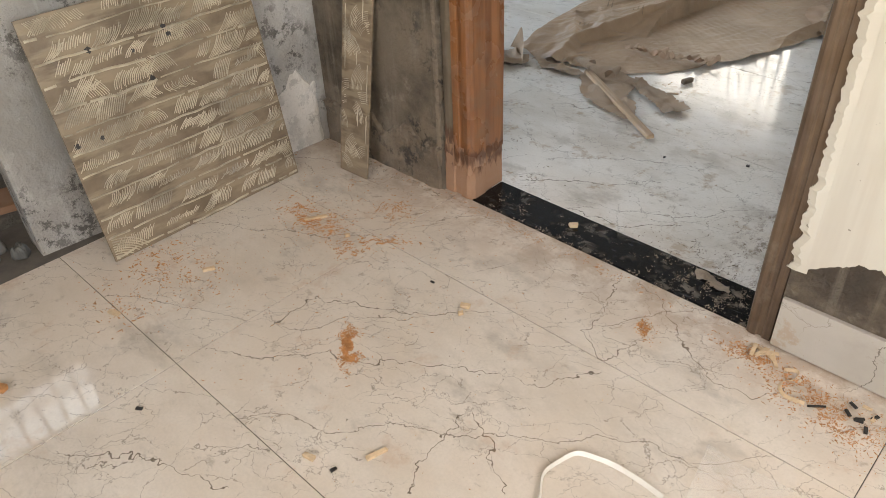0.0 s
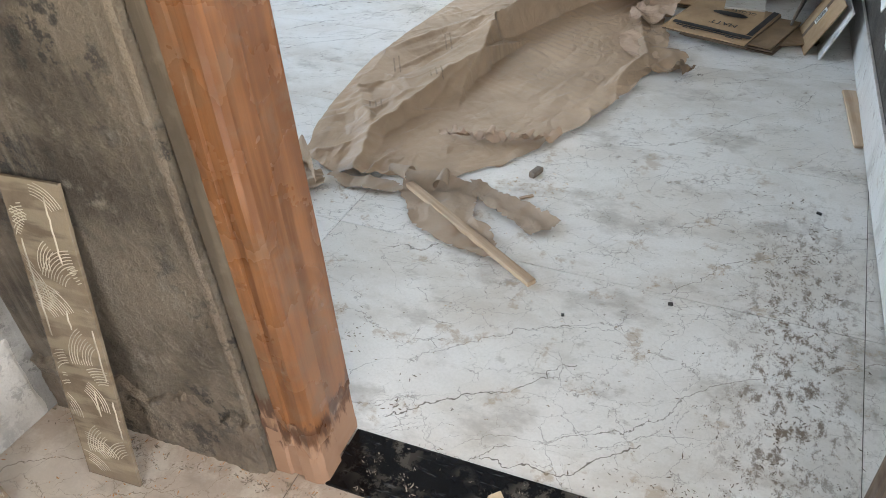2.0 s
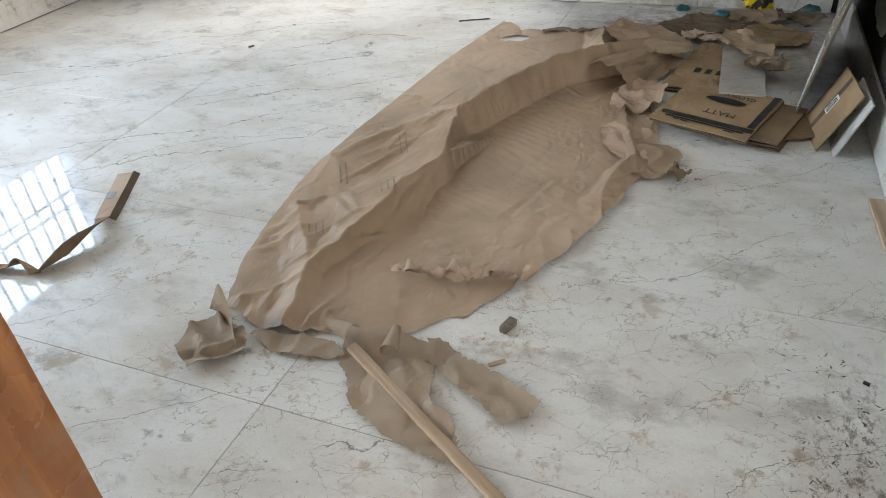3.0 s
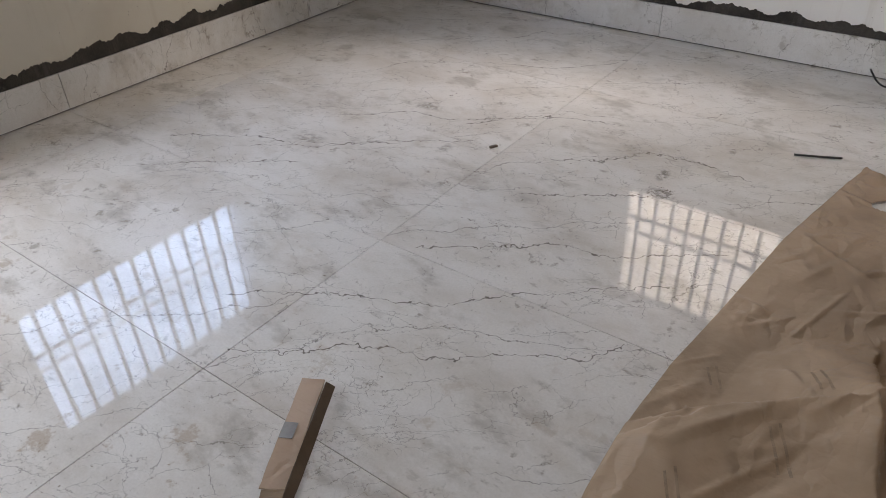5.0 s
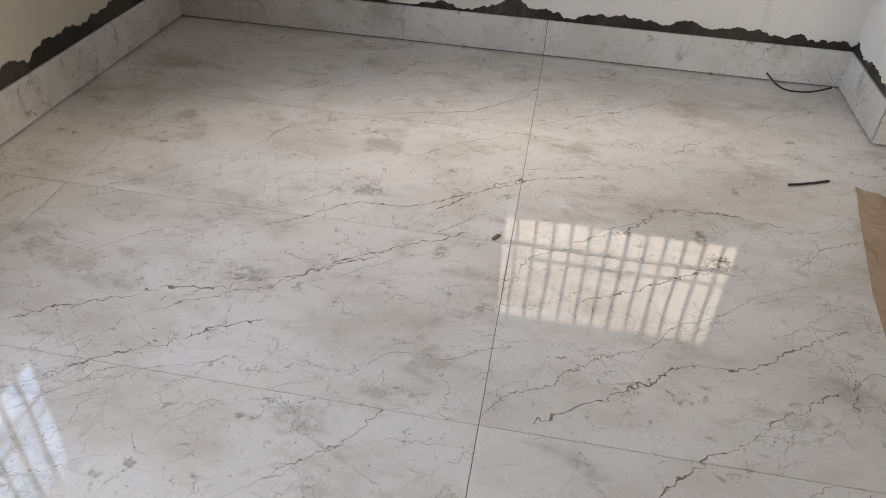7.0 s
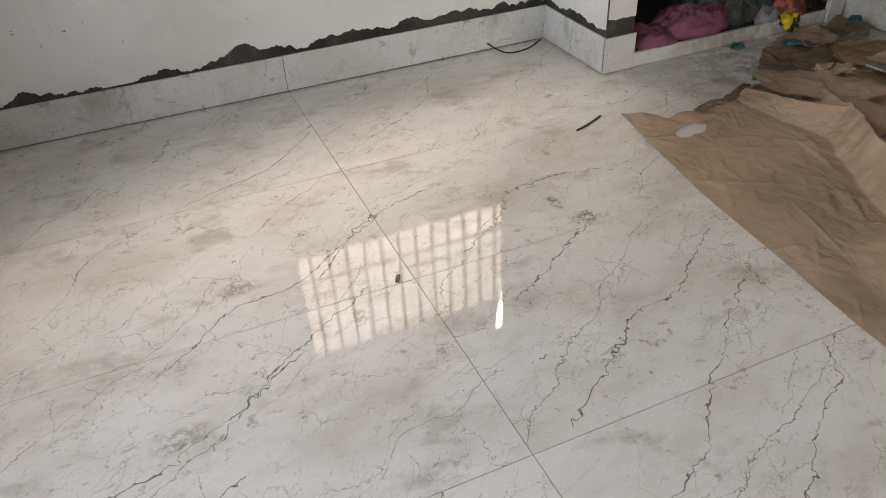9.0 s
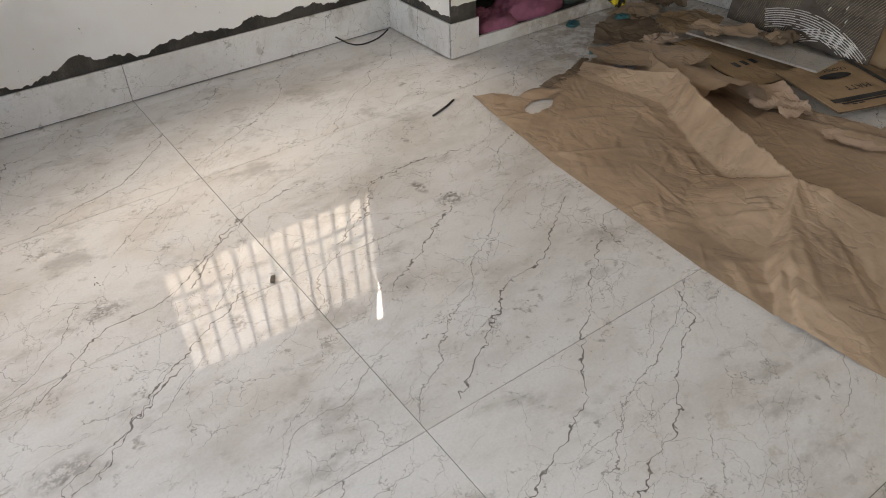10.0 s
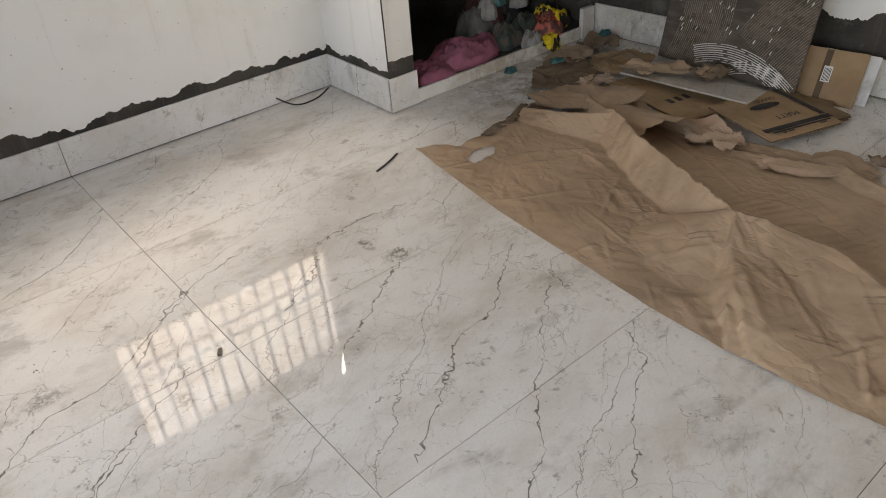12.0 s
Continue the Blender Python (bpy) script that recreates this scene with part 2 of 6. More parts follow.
            col = n.mix(n.maths("MULTIPLY", mud, 0.75 if mx > -2.5 else 0.5), col, (0.13, 0.105, 0.08))
        tan = n.maths("MULTIPLY", n.step(n.noise(still, 6.5, 8, 0.72), 0.57, 0.64), n.maths("ADD", n.maths("MULTIPLY", near, 0.42), 0.12))
        col = n.mix(tan, col, (0.36, 0.26, 0.165))
        # soil trodden round the rubbish before the niche
        soil = n.vec("LENGTH", n.turn(n.vec("SUBTRACT", still, (-0.45, 6.05, 0.0)), 0, (1.0, 1.2, 1.0)))
        soil = n.maths("MULTIPLY", n.step(soil, 0.35, 0.95, 1.0, 0.0), n.step(n.noise(still, 9, 7, 0.72), 0.40, 0.58))
        col = n.mix(n.maths("MULTIPLY", soil, 0.7), col, (0.27, 0.205, 0.14))
        crumbs = n.maths("MULTIPLY", n.step(n.noise(still, 85, 3, 0.6), 0.66, 0.70), n.maths("MULTIPLY", n.step(n.noise(still, 5, 4), 0.48, 0.58), near))
        col = n.mix(n.maths("MULTIPLY", crumbs, 0.7), col, (0.20, 0.14, 0.09))
        col = n.mix(n.maths("MULTIPLY", foul, 0.88), col, (0.125, 0.08, 0.045))
        trodden = n.maths("MULTIPLY", near, n.step(n.split(still)[0], -1.5, -1.0))
        rough = n.maths("ADD", n.maths("ADD", n.maths("MULTIPLY", foul, 0.4), n.maths("MULTIPLY", trodden, 0.10)), n.maths("ADD", 0.004, n.maths("MULTIPLY", n.step(dirt, 0.50, 0.78), 0.09)))
    # a polished glaze over a dull film of dust that scatters widely
    n.b.inputs["IOR"].default_value = 1.40
    n.b.inputs["Specular IOR Level"].default_value = 0.12
    n.b.inputs["Coat Weight"].default_value = 0.75
    n.b.inputs["Coat IOR"].default_value = 1.42
    n.put(n.b.inputs["Coat Roughness"], rough)
    n.bump(n.noise(still, 1.6, 1), 0.03, 0.02)
    n.t.links.new(n.b.inputs["Normal"].links[0].from_socket, n.b.inputs["Coat Normal"])
    return n.done(col, 0.36)


def plaster(name, base, dark, pale, stain=0.5, rough_bump=0.5, white_low=False):
    n = Nodes(name, 0.9)
    v = n.place()
    col = n.mix(n.step(n.noise(v, 3.2, 6, 0.62), 0.38, 0.66), base, dark)
    col = n.mix(n.step(n.noise(v, 7.5, 6, 0.7), 0.55, 0.68, 0.0, 0.6), col, pale)
    mould = n.maths("MULTIPLY", n.step(n.noise(v, 15, 7, 0.78), 0.50, 0.57), n.step(n.noise(v, 2.6, 4), 0.42, 0.56))
    col = n.mix(n.maths("MULTIPLY", mould, stain), col, (0.045, 0.04, 0.035))
    streak = n.step(n.noise(n.turn(v, 0, (16, 16, 1.3)), 1.4, 6, 0.65), 0.54, 0.70, 0.0, 0.28)
    col = n.mix(streak, col, pale)
    n.bump(n.maths("ADD", n.noise(v, 60, 6, 0.7), n.maths("MULTIPLY", n.noise(v, 11, 7, 0.7), 2.6)), rough_bump, 0.020)
    return n.done(col)


def paint(name, base, soil):
    n = Nodes(name, 0.72)
    v = n.place()
    col = n.mix(n.step(n.noise(v, 2.0, 5), 0.45, 0.7, 0.0, 0.45), base, soil)
    runs = n.step(n.noise(n.turn(v, 0, (9, 9, 0.6)), 1.6, 4), 0.58, 0.72, 0.0, 0.35)
    col = n.mix(runs, col, soil)
    col = n.mix(n.step(n.noise(v, 55, 2), 0.735, 0.76, 0.0, 0.8), col, (0.22, 0.19, 0.16))
    n.bump(n.noise(v, 28, 5), 0.12, 0.01)
    return n.done(col)


def timber(name, light, dark, worn, gloss=0.4, along="z", worn_amount=0.4, rot=0.0):
    """Planed wood; rot is the height up to which damp has eaten ragged dark fingers into it."""
    n = Nodes(name, gloss)
    v = n.local()
    sc = {"x": (1.2, 22, 22), "y": (22, 1.2, 22), "z": (22, 22, 1.2)}[along]
    g = n.noise(n.turn(v, 0, sc), 1.6, 5, 0.6)
    col = n.mix(n.step(g, 0.36, 0.66), dark, light)
    col = n.mix(n.step(n.noise(v, 5.5, 6, 0.7), 0.52, 0.64, 0.0, worn_amount), col, worn)
    if rot:
        fingers = n.noise(n.turn(n.place(), 0, (34, 34, 9)), 1.0, 6, 0.7)
        h = n.maths("SUBTRACT", n.split(n.place())[2], n.maths("MULTIPLY", n.maths("SUBTRACT", fingers, 0.5), 0.24))
        col = n.mix(n.step(h, rot - 0.014, rot + 0.012, 0.88, 0.0), col, (0.085, 0.036, 0.018))
        col = n.mix(n.step(h, rot - 0.075, rot - 0.030, 0.85, 0.0), col, (0.36, 0.21, 0.13))
    n.bump(g, 0.25, 0.004)
    return n.done(col, n.step(n.noise(v, 8, 4), 0.35, 0.7, gloss * 0.7, gloss * 1.5))


def kraft(name, base, dark, rough=0.75, print_like=False):
    n = Nodes(name, rough)
    v = n.place()
    n.b.inputs["Specular IOR Level"].default_value = 0.24
    fibre = n.noise(n.turn(v, 30, (1, 14, 1)), 22, 4)
    col = n.mix(n.step(n.noise(v, 2.6, 6, 0.6), 0.40, 0.66), base, dark)
    col = n.mix(n.step(fibre, 0.5, 0.75, 0.0, 0.3), col, dark)
    col = n.mix(n.step(n.noise(v, 7, 4), 0.62, 0.7, 0.0, 0.10), col, (0.60, 0.50, 0.40))
    # sharp-edged crumples at three sizes, with calm patches between
    bent = n.vec("ADD", v, n.vec("SCALE", n.vec("SUBTRACT", n.noise(v, 6, 3, colour=True), (0.5, 0.5, 0.5)), scale=0.12))
    big = n.maths("MULTIPLY", n.edges(n.turn(bent, 25, (1.0, 0.55, 1.0)), 7.5), 1.6)
    mid = n.maths("MULTIPLY", n.edges(n.turn(bent, -40, (1.0, 0.6, 1.0)), 21), n.step(n.noise(v, 3.5, 2), 0.42, 0.62, 0.1, 0.9))
    small = n.maths("MULTIPLY", n.noise(v, 75, 3, 0.6), 0.12)
    n.bump(n.maths("ADD", n.maths("ADD", big, mid), small), 0.55, 0.014)
    return n.done(col)


def plain(name, colour, rough=0.7, vary=0.25, scale=14, metal=0.0):
    n = Nodes(name, rough, metal)
    v = n.place()
    dark = tuple(c * (1 - vary) for c in colour)
    col = n.mix(n.step(n.noise(v, scale, 5, 0.65), 0.36, 0.68), colour, dark)
    n.bump(n.noise(v, scale * 4, 4), 0.15, 0.004)
    return n.done(col, n.step(n.noise(v, scale * 0.7, 4), 0.35, 0.7, rough * 0.85, min(1.0, rough * 1.2)))


M_TILE_B = marble("marble_tile", (0.75, 0.725, 0.69), (0.66, 0.62, 0.57), False, VEINS_INNER + VEINS_NORTH)
M_TILE_A = marble("dusty_marble_tile", (0.72, 0.655, 0.58), (0.65, 0.575, 0.49), True, VEINS_OUTER)
M_SKIRT = marble("skirting_tile", (0.72, 0.71, 0.69), (0.64, 0.62, 0.59), False)
# dusty tile, darkened further to hold the shade on the doorway skirting
M_SKIRT_DUST_SHADE = marble("dusty_shaded_tile", (0.47, 0.435, 0.385), (0.41, 0.375, 0.325), False)
M_GROUT = plain("grout", (0.13, 0.112, 0.095), 0.95)
M_CEMENT = plaster("bare_cement", (0.082, 0.071, 0.06), (0.04, 0.036, 0.031), (0.19, 0.17, 0.148), 0.5, 0.8)
M_DAMP = plaster("damp_plaster", (0.255, 0.203, 0.148), (0.085, 0.066, 0.048), (0.42, 0.355, 0.28), 0.9, 1.0)
M_DADO = plaster("dado_mortar", (0.31, 0.245, 0.18), (0.17, 0.128, 0.092), (0.42, 0.35, 0.27), 0.8, 1.0)
M_GREY = plaster("grey_plaster", (0.40, 0.385, 0.365), (0.27, 0.255, 0.235), (0.55, 0.53, 0.50), 0.8, 0.45)
M_LIME = plaster("lime_wash", (0.62, 0.59, 0.55), (0.50, 0.47, 0.43), (0.68, 0.66, 0.63), 0.35, 0.3)
M_WHITE = paint("white_paint", (0.78, 0.765, 0.735), (0.60, 0.56, 0.50))
M_CREAM = paint("cream_paint", (0.57, 0.53, 0.45), (0.46, 0.405, 0.325))

def granite(name):
    """Black polished stone under scuffs and trodden plaster dust."""
    n = Nodes(name, 0.3)
    n.b.inputs["IOR"].default_value = 1.3
    v = n.place()
    dust = n.maths("MULTIPLY", n.step(n.noise(v, 21, 7, 0.75), 0.50, 0.56), n.step(n.noise(v, 4.5, 3), 0.42, 0.60))
    east = n.step(n.split(v)[0], -0.1, 0.3, 0.25, 1.0)
    dust = n.maths("MULTIPLY", dust, east)
    col = n.mix(n.maths("MULTIPLY", dust, 0.75), (0.006, 0.006, 0.007), (0.36, 0.31, 0.25))
    col = n.mix(n.step(n.noise(n.turn(v, 20, (2, 9, 1)), 7, 5), 0.60, 0.72, 0.0, 0.16), col, (0.34, 0.34, 0.35))
    n.bump(n.noise(v, 50, 4), 0.1, 0.004)
    return n.done(col, n.maths("ADD", 0.16, n.maths("MULTIPLY", dust, 0.6)))


M_GRANITE = granite("black_granite")
M_ORANGE = timber("varnished_door_frame", (0.25, 0.105, 0.040), (0.15, 0.058, 0.021), (0.18, 0.10, 0.055), 0.26, "z", 0.6, 0.19)
M_ROT = timber("rotten_wood", (0.34, 0.20, 0.12), (0.13, 0.07, 0.045), (0.42, 0.30, 0.22), 0.85, "z", 0.6, 0.17)
M_BARE = timber("weathered_frame_wood", (0.135, 0.088, 0.052), (0.07, 0.042, 0.025), (0.18, 0.14, 0.10), 0.7, "z", 0.5)
M_BAND = timber("dusty_frame_wood", (0.155, 0.12, 0.083), (0.085, 0.064, 0.043), (0.21, 0.165, 0.12), 0.75, "z", 0.5, 0.26)
M_STICK = timber("raw_timber", (0.52, 0.39, 0.27), (0.36, 0.245, 0.155), (0.40, 0.31, 0.225), 0.7, "x", 0.5)
M_IRON = plain("grey_painted_iron", (0.30, 0.29, 0.28), 0.5)
M_KRAFT = kraft("brown_paper", (0.405, 0.290, 0.196), (0.315, 0.222, 0.147), 0.48)
M_KRAFT_GREY = kraft("grey_brown_paper", (0.39, 0.30, 0.225), (0.31, 0.235, 0.172))
M_KRAFT_DARK = kraft("dark_brown_paper", (0.20, 0.142, 0.095), (0.125, 0.087, 0.058))
M_KRAFT_PALE = kraft("pale_brown_paper", (0.52, 0.385, 0.29), (0.42, 0.30, 0.215))
M_PRINT = plain("faded_print", (0.315, 0.225, 0.148), 0.7, 0.3, 30)
M_FILM = plain("pale_film", (0.55, 0.54, 0.51), 0.35)
M_STICKER = plain("label_paper", (0.72, 0.71, 0.68), 0.6, 0.1)
M_SAW = plain("sawdust", (0.58, 0.285, 0.115), 0.9, 0.35, 40)
M_SHAVE = plain("pale_wood", (0.64, 0.48, 0.31), 0.75, 0.25, 40)
M_GRIT = plain("dried_mud", (0.19, 0.15, 0.115), 0.95, 0.4, 40)
M_GRIT_PALE = plain("plaster_dust", (0.33, 0.27, 0.21), 0.95, 0.35, 40)
M_BANDING = plain("white_plastic", (0.72, 0.69, 0.63), 0.4, 0.1)
M_PINK = plain("pink_cloth", (0.27, 0.085, 0.135), 0.9, 0.35, 9)


def printed(name, a, b, scale):
    n = Nodes(name, 0.9)
    v = n.local()
    col = n.mix(n.step(n.noise(v, scale, 3), 0.47, 0.53), a, b)
    n.bump(n.noise(v, 60, 4), 0.3, 0.005)
    return n.done(col)


CLOTH = {
    "M_CLOTH_GREY": plain("grey_cloth", (0.12, 0.12, 0.115), 0.9, 0.35, 18),
    "M_CLOTH_WHITE": plain("white_cloth", (0.27, 0.265, 0.255), 0.85, 0.35, 18),
    "M_CLOTH_BLACK": plain("black_cloth", (0.022, 0.021, 0.023), 0.9, 0.3, 18),
    "M_CLOTH_DARK": printed("dark_green_cloth", (0.03, 0.045, 0.04), (0.07, 0.06, 0.05), 14),
    "M_CLOTH_MAROON": plain("maroon_cloth", (0.085, 0.03, 0.032), 0.9, 0.3, 18),
    "M_CLOTH_RED": printed("red_patterned_cloth", (0.42, 0.10, 0.07), (0.12, 0.05, 0.045), 16),
    "M_CLOTH_YELLOW": printed("yellow_patterned_cloth", (0.70, 0.52, 0.02), (0.03, 0.025, 0.02), 13),
    "M_CLOTH_TEAL": plain("teal_plastic", (0.015, 0.10, 0.105), 0.45, 0.4, 30),
}


def clear_film(name):
    n = Nodes(name, 0.12)
    n.b.inputs["Transmission Weight"].default_value = 0.0
    n.b.inputs["Alpha"].default_value = 0.16
    v = n.place()
    n.bump(n.noise(v, 18, 5), 0.5, 0.01)
    return n.done((0.9, 0.9, 0.88))


M_CLEAR = clear_film("clear_plastic")
M_CARD = kraft("corrugated_cardboard", (0.37, 0.25, 0.145), (0.27, 0.178, 0.10))
M_CARD_DARK = kraft("dark_cardboard", (0.27, 0.185, 0.11), (0.17, 0.115, 0.07))
M_CARD_EDGE = plain("cardboard_edge", (0.12, 0.08, 0.05), 0.9)
M_INK = plain("black_ink", (0.025, 0.022, 0.02), 0.6)
M_CEIL = plaster("raw_ceiling", (0.56, 0.545, 0.52), (0.46, 0.445, 0.42), (0.62, 0.60, 0.57), 0.15, 0.3)
# cement of the niche, with the recess's shade put into a near-black colour
M_NICHE_SHADE = plaster("shaded_cement", (0.040, 0.036, 0.033), (0.020, 0.018, 0.017), (0.075, 0.068, 0.06), 0.5, 0.8)
M_CONC = plaster("raw_concrete", (0.20, 0.185, 0.165), (0.12, 0.11, 0.095), (0.28, 0.26, 0.23), 0.7, 0.8)


def adhesive(name, base, ridge, gloss):
    """Back of a tile smeared with tile adhesive, combed into fine ridges."""
    n = Nodes(name, gloss)
    v = n.local()
    col = n.mix(n.step(n.noise(v, 4.5, 5, 0.6), 0.40, 0.62), base, tuple(c * 0.68 for c in base))
    grid = n.maths("MULTIPLY", n.step(n.noise(n.turn(v, 0, (1.2, 6, 1)), 3.4, 4), 0.46, 0.58), 0.6)
    col = n.mix(grid, col, ridge)
    n.bump(n.noise(v, 34, 5, 0.7), 0.4, 0.006)
    return n.done(col)


M_BACK = adhesive("tile_back", (0.215, 0.165, 0.115), (0.31, 0.25, 0.175), 0.26)
M_BACK_DARK = adhesive("dark_tile_back", (0.105, 0.082, 0.064), (0.15, 0.12, 0.095), 0.7)
# glints on the ridges are put into this pale, patchy colour
M_COMB_GLINT = plain("combed_adhesive", (0.50, 0.43, 0.325), 0.10, 0.50, 8)
M_COMB_DULL = plain("dull_combed_adhesive", (0.30, 0.245, 0.185), 0.5, 0.4, 20)
M_COMB_W = plain("white_combed_adhesive", (0.78, 0.77, 0.73), 0.6)


# ---- mesh helpers ----
def add_box(bm, lo, hi, bevel=0.0, m=None):
    r = bmesh.ops.create_cube(bm, size=1.0)
    vs = r["verts"]
    c = [(a + b) / 2 for a, b in zip(lo, hi)]
    s = [b - a for a, b in zip(lo, hi)]
    for p in vs:
        p.co = Vector((c[0] + p.co.x * s[0], c[1] + p.co.y * s[1], c[2] + p.co.z * s[2]))
    if bevel:
        es = list({e for p in vs for e in p.link_edges})
        r2 = bmesh.ops.bevel(bm, geom=es, offset=bevel, segments=2, affect="EDGES", profile=0.5)
        vs = list({p for f in r2["faces"] for p in f.verts} | {p for p in vs if p.is_valid})
    if m is not None:
        for p in vs:
            p.co = m @ p.co
    return vs


def box(lo, hi, bevel=0.0, m=None):
    bm = bmesh.new()
    add_box(bm, lo, hi, bevel, m)
    return bm


def mesh_of(name, bm, material, smooth=False):
    me = bpy.data.meshes.new(name)
    bmesh.ops.recalc_face_normals(bm, faces=bm.faces[:])
    bm.to_mesh(me)
    bm.free()
    me.materials.append(material)
    if smooth:
        for p in me.polygons:
            p.use_smooth = True
    return me


def part(name, bm, material, parent=None, label="", smooth=False):
    ob = new(name, mesh_of(name, bm, material, smooth))
    if parent is not None:
        ob.parent = parent
    if label:
        tagged(ob, label)
    return ob


def thing(name, label, category, m=None, group="", kind=""):
    ob = new(name)
    ob.empty_display_size = 0.05
    if m is not None:
        ob.matrix_basis = m
    return tagged(ob, label, category, group, kind)


def along(p0, p1, z=0.0):
    """Frame with x from p0 to p1, z up; the wall's body lies on its left (+y)."""
    return pose(p0[0], p0[1], z, 0, 0, math.degrees(math.atan2(p1[1] - p0[1], p1[0] - p0[0])))


def span(p0, p1):
    return math.hypot(p1[0] - p0[0], p1[1] - p0[1])


def wall_body(length, z0, z1, thick, holes=()):
    """Wall from x=0..length, y=0..thick, with rectangular openings (x0, x1, z0, z1)."""
    bm = bmesh.new()
    xs = sorted({0.0, length, *(h[0] for h in holes), *(h[1] for h in holes)})
    zs = sorted({z0, z1, *(h[2] for h in holes), *(h[3] for h in holes)})
    for a, b in zip(xs, xs[1:]):
        run = None
        for c, d in zip(zs, zs[1:]):
            solid = not any(h[0] <= (a + b) / 2 <= h[1] and h[2] <= (c + d) / 2 <= h[3] for h in holes)
            if solid:
                run = [run[0], d] if run else [c, d]
            if run and (not solid or d == zs[-1]):
                add_box(bm, (a, 0, run[0]), (b, thick, run[1]))
                run = None
    bmesh.ops.remove_doubles(bm, verts=bm.verts[:], dist=1e-5)
    return bm


def coat(length, low, amp, top, holes=(), proud=0.004, seed=0, x0=0.0, rough=1.0):
    """A skin of paint on a wall whose lower edge has broken away raggedly."""
    bm = bmesh.new()
    nseg = max(8, int((length - x0) / 0.006))
    mid = low + amp + 0.12
    rnd = random.Random(seed)
    prev = None
    for i in range(nseg + 1):
        x = x0 + (length - x0) * i / nseg
        q = noise.noise((x * 2.3, seed * 7.1, 0.3)) * 0.6 + noise.noise((x * 7.5, seed * 3.3, 1.3)) * 0.5 * rough
        q += noise.noise((x * 31, seed * 1.3, 2.3)) * 0.22 * rough + rnd.uniform(-0.05, 0.05)
        bite = max(0.0, noise.noise((x * 4.1, seed * 5.7, 6.1)) - 0.18) * 2.2 * rough
        z = low + amp * max(0.0, 0.30 + q + bite)
        cur = [bm.verts.new((x, -proud, z)), bm.verts.new((x, -proud, mid)), bm.verts.new((x, 0.003, z - 0.002))]
        if prev:
            bm.faces.new((prev[0], cur[0], cur[1], prev[1]))
            bm.faces.new((prev[2], cur[2], cur[0], prev[0]))
        prev = cur
    xs = sorted({x0, length, *(h[0] for h in holes), *(h[1] for h in holes)})
    zs = sorted({mid, top, *(h[2] for h in holes), *(h[3] for h in holes)})
    for a, b in zip(xs, xs[1:]):
        for c, d in zip(zs, zs[1:]):
            if not any(h[0] <= (a + b) / 2 <= h[1] and h[2] <= (c + d) / 2 <= h[3] for h in holes):
                bm.faces.new([bm.verts.new((x, -proud, z)) for x, z in ((a, c), (b, c), (b, d), (a, d))])
    for h in holes:
        for q in (((h[0], h[2]), (h[0], h[3])), ((h[1], h[2]), (h[1], h[3])), ((h[0], h[2]), (h[1], h[2])), ((h[0], h[3]), (h[1], h[3]))):
            (xa, za), (xb, zb) = q
            inx = 0.003 if xa == xb == h[0] else (-0.003 if xa == xb else 0.0)
            inz = 0.003 if za == zb == h[2] else (-0.003 if za == zb else 0.0)
            bm.faces.new([bm.verts.new(p) for p in ((xa + inx, -proud, za + inz), (xb + inx, -proud, zb + inz), (xb + inx, 0.2, zb + inz), (xa + inx, 0.2, za + inz))])
    return bm


def skirting(parent, length, high, cuts, depth=0.012, x0=0.0, skin=None):
    """Tall skirting tiles, one object a tile, with open joints."""
    xs = [x0, *cuts, length]
    for a, b in zip(xs, xs[1:]):
        part("tile", box((a + 0.0012, -depth, 0.0065), (b - 0.0012, -0.0005, high), 0.0015), skin or M_SKIRT, parent)


def grill(parent, x0, x1, z0, z1, y, step, rails):
    bm = box((x0, y - 0.02, z0), (x0 + 0.035, y + 0.02, z1))
    add_box(bm, (x1 - 0.035, y - 0.02, z0), (x1, y + 0.02, z1))
    add_box(bm, (x0 + 0.035, y - 0.02, z0), (x1 - 0.035, y + 0.02, z0 + 0.035))
    add_box(bm, (x0 + 0.035, y - 0.02, z1 - 0.035), (x1 - 0.035, y + 0.02, z1))
    part("window_frame", bm, M_IRON, parent)
    k = int((x1 - x0) / step)
    for i in range(1, k):
        x = x0 + (x1 - x0) * i / k
        part("bar", box((x - 0.011, y - 0.007, z0 + 0.03), (x + 0.011, y + 0.007, z1 - 0.03)), M_IRON, parent)
    for z in rails:
        part("rail", box((x0 + 0.03, y + 0.008, z - 0.013), (x1 - 0.03, y + 0.016, z + 0.013)), M_IRON, parent)


# ---- the inner room ----
HIGH = 3.0
floor = tagged(new("floor", mesh_of("floor", box((-5.1, 2.27, -0.12), (0.75, 7.35, -0.0022)), M_GROUT)), "cement bed under polished marble tiles", "floor", kind="structure")
floor_outer = tagged(new("floor_outer", mesh_of("floor_outer", box((-1.85, -2.4, -0.12), (3.0, 2.268, -0.0022)), M_GROUT)), "cement bed under dusty marble tiles", "floor", kind="structure")

NW, NE = (-4.80, 7.03), (-1.30, 7.03)
L_N = span(NW, NE)
HOLE_N = (1.83, 3.28, 1.0, 2.27)
wall_north = tagged(new("wall_north", mesh_of("wall_north", wall_body(L_N, -0.1, HIGH, 0.23, [HOLE_N]), M_CEMENT)), "white painted wall with flaked lower edge over cement", "wall", kind="structure")
wall_north.matrix_basis = along(NW, NE)
part("paint_coat", coat(L_N, 0.192, 0.072, HIGH, [HOLE_N], seed=3), M_WHITE, wall_north)
skirting(wall_north, L_N, 0.182, [0.37, 1.965, ])
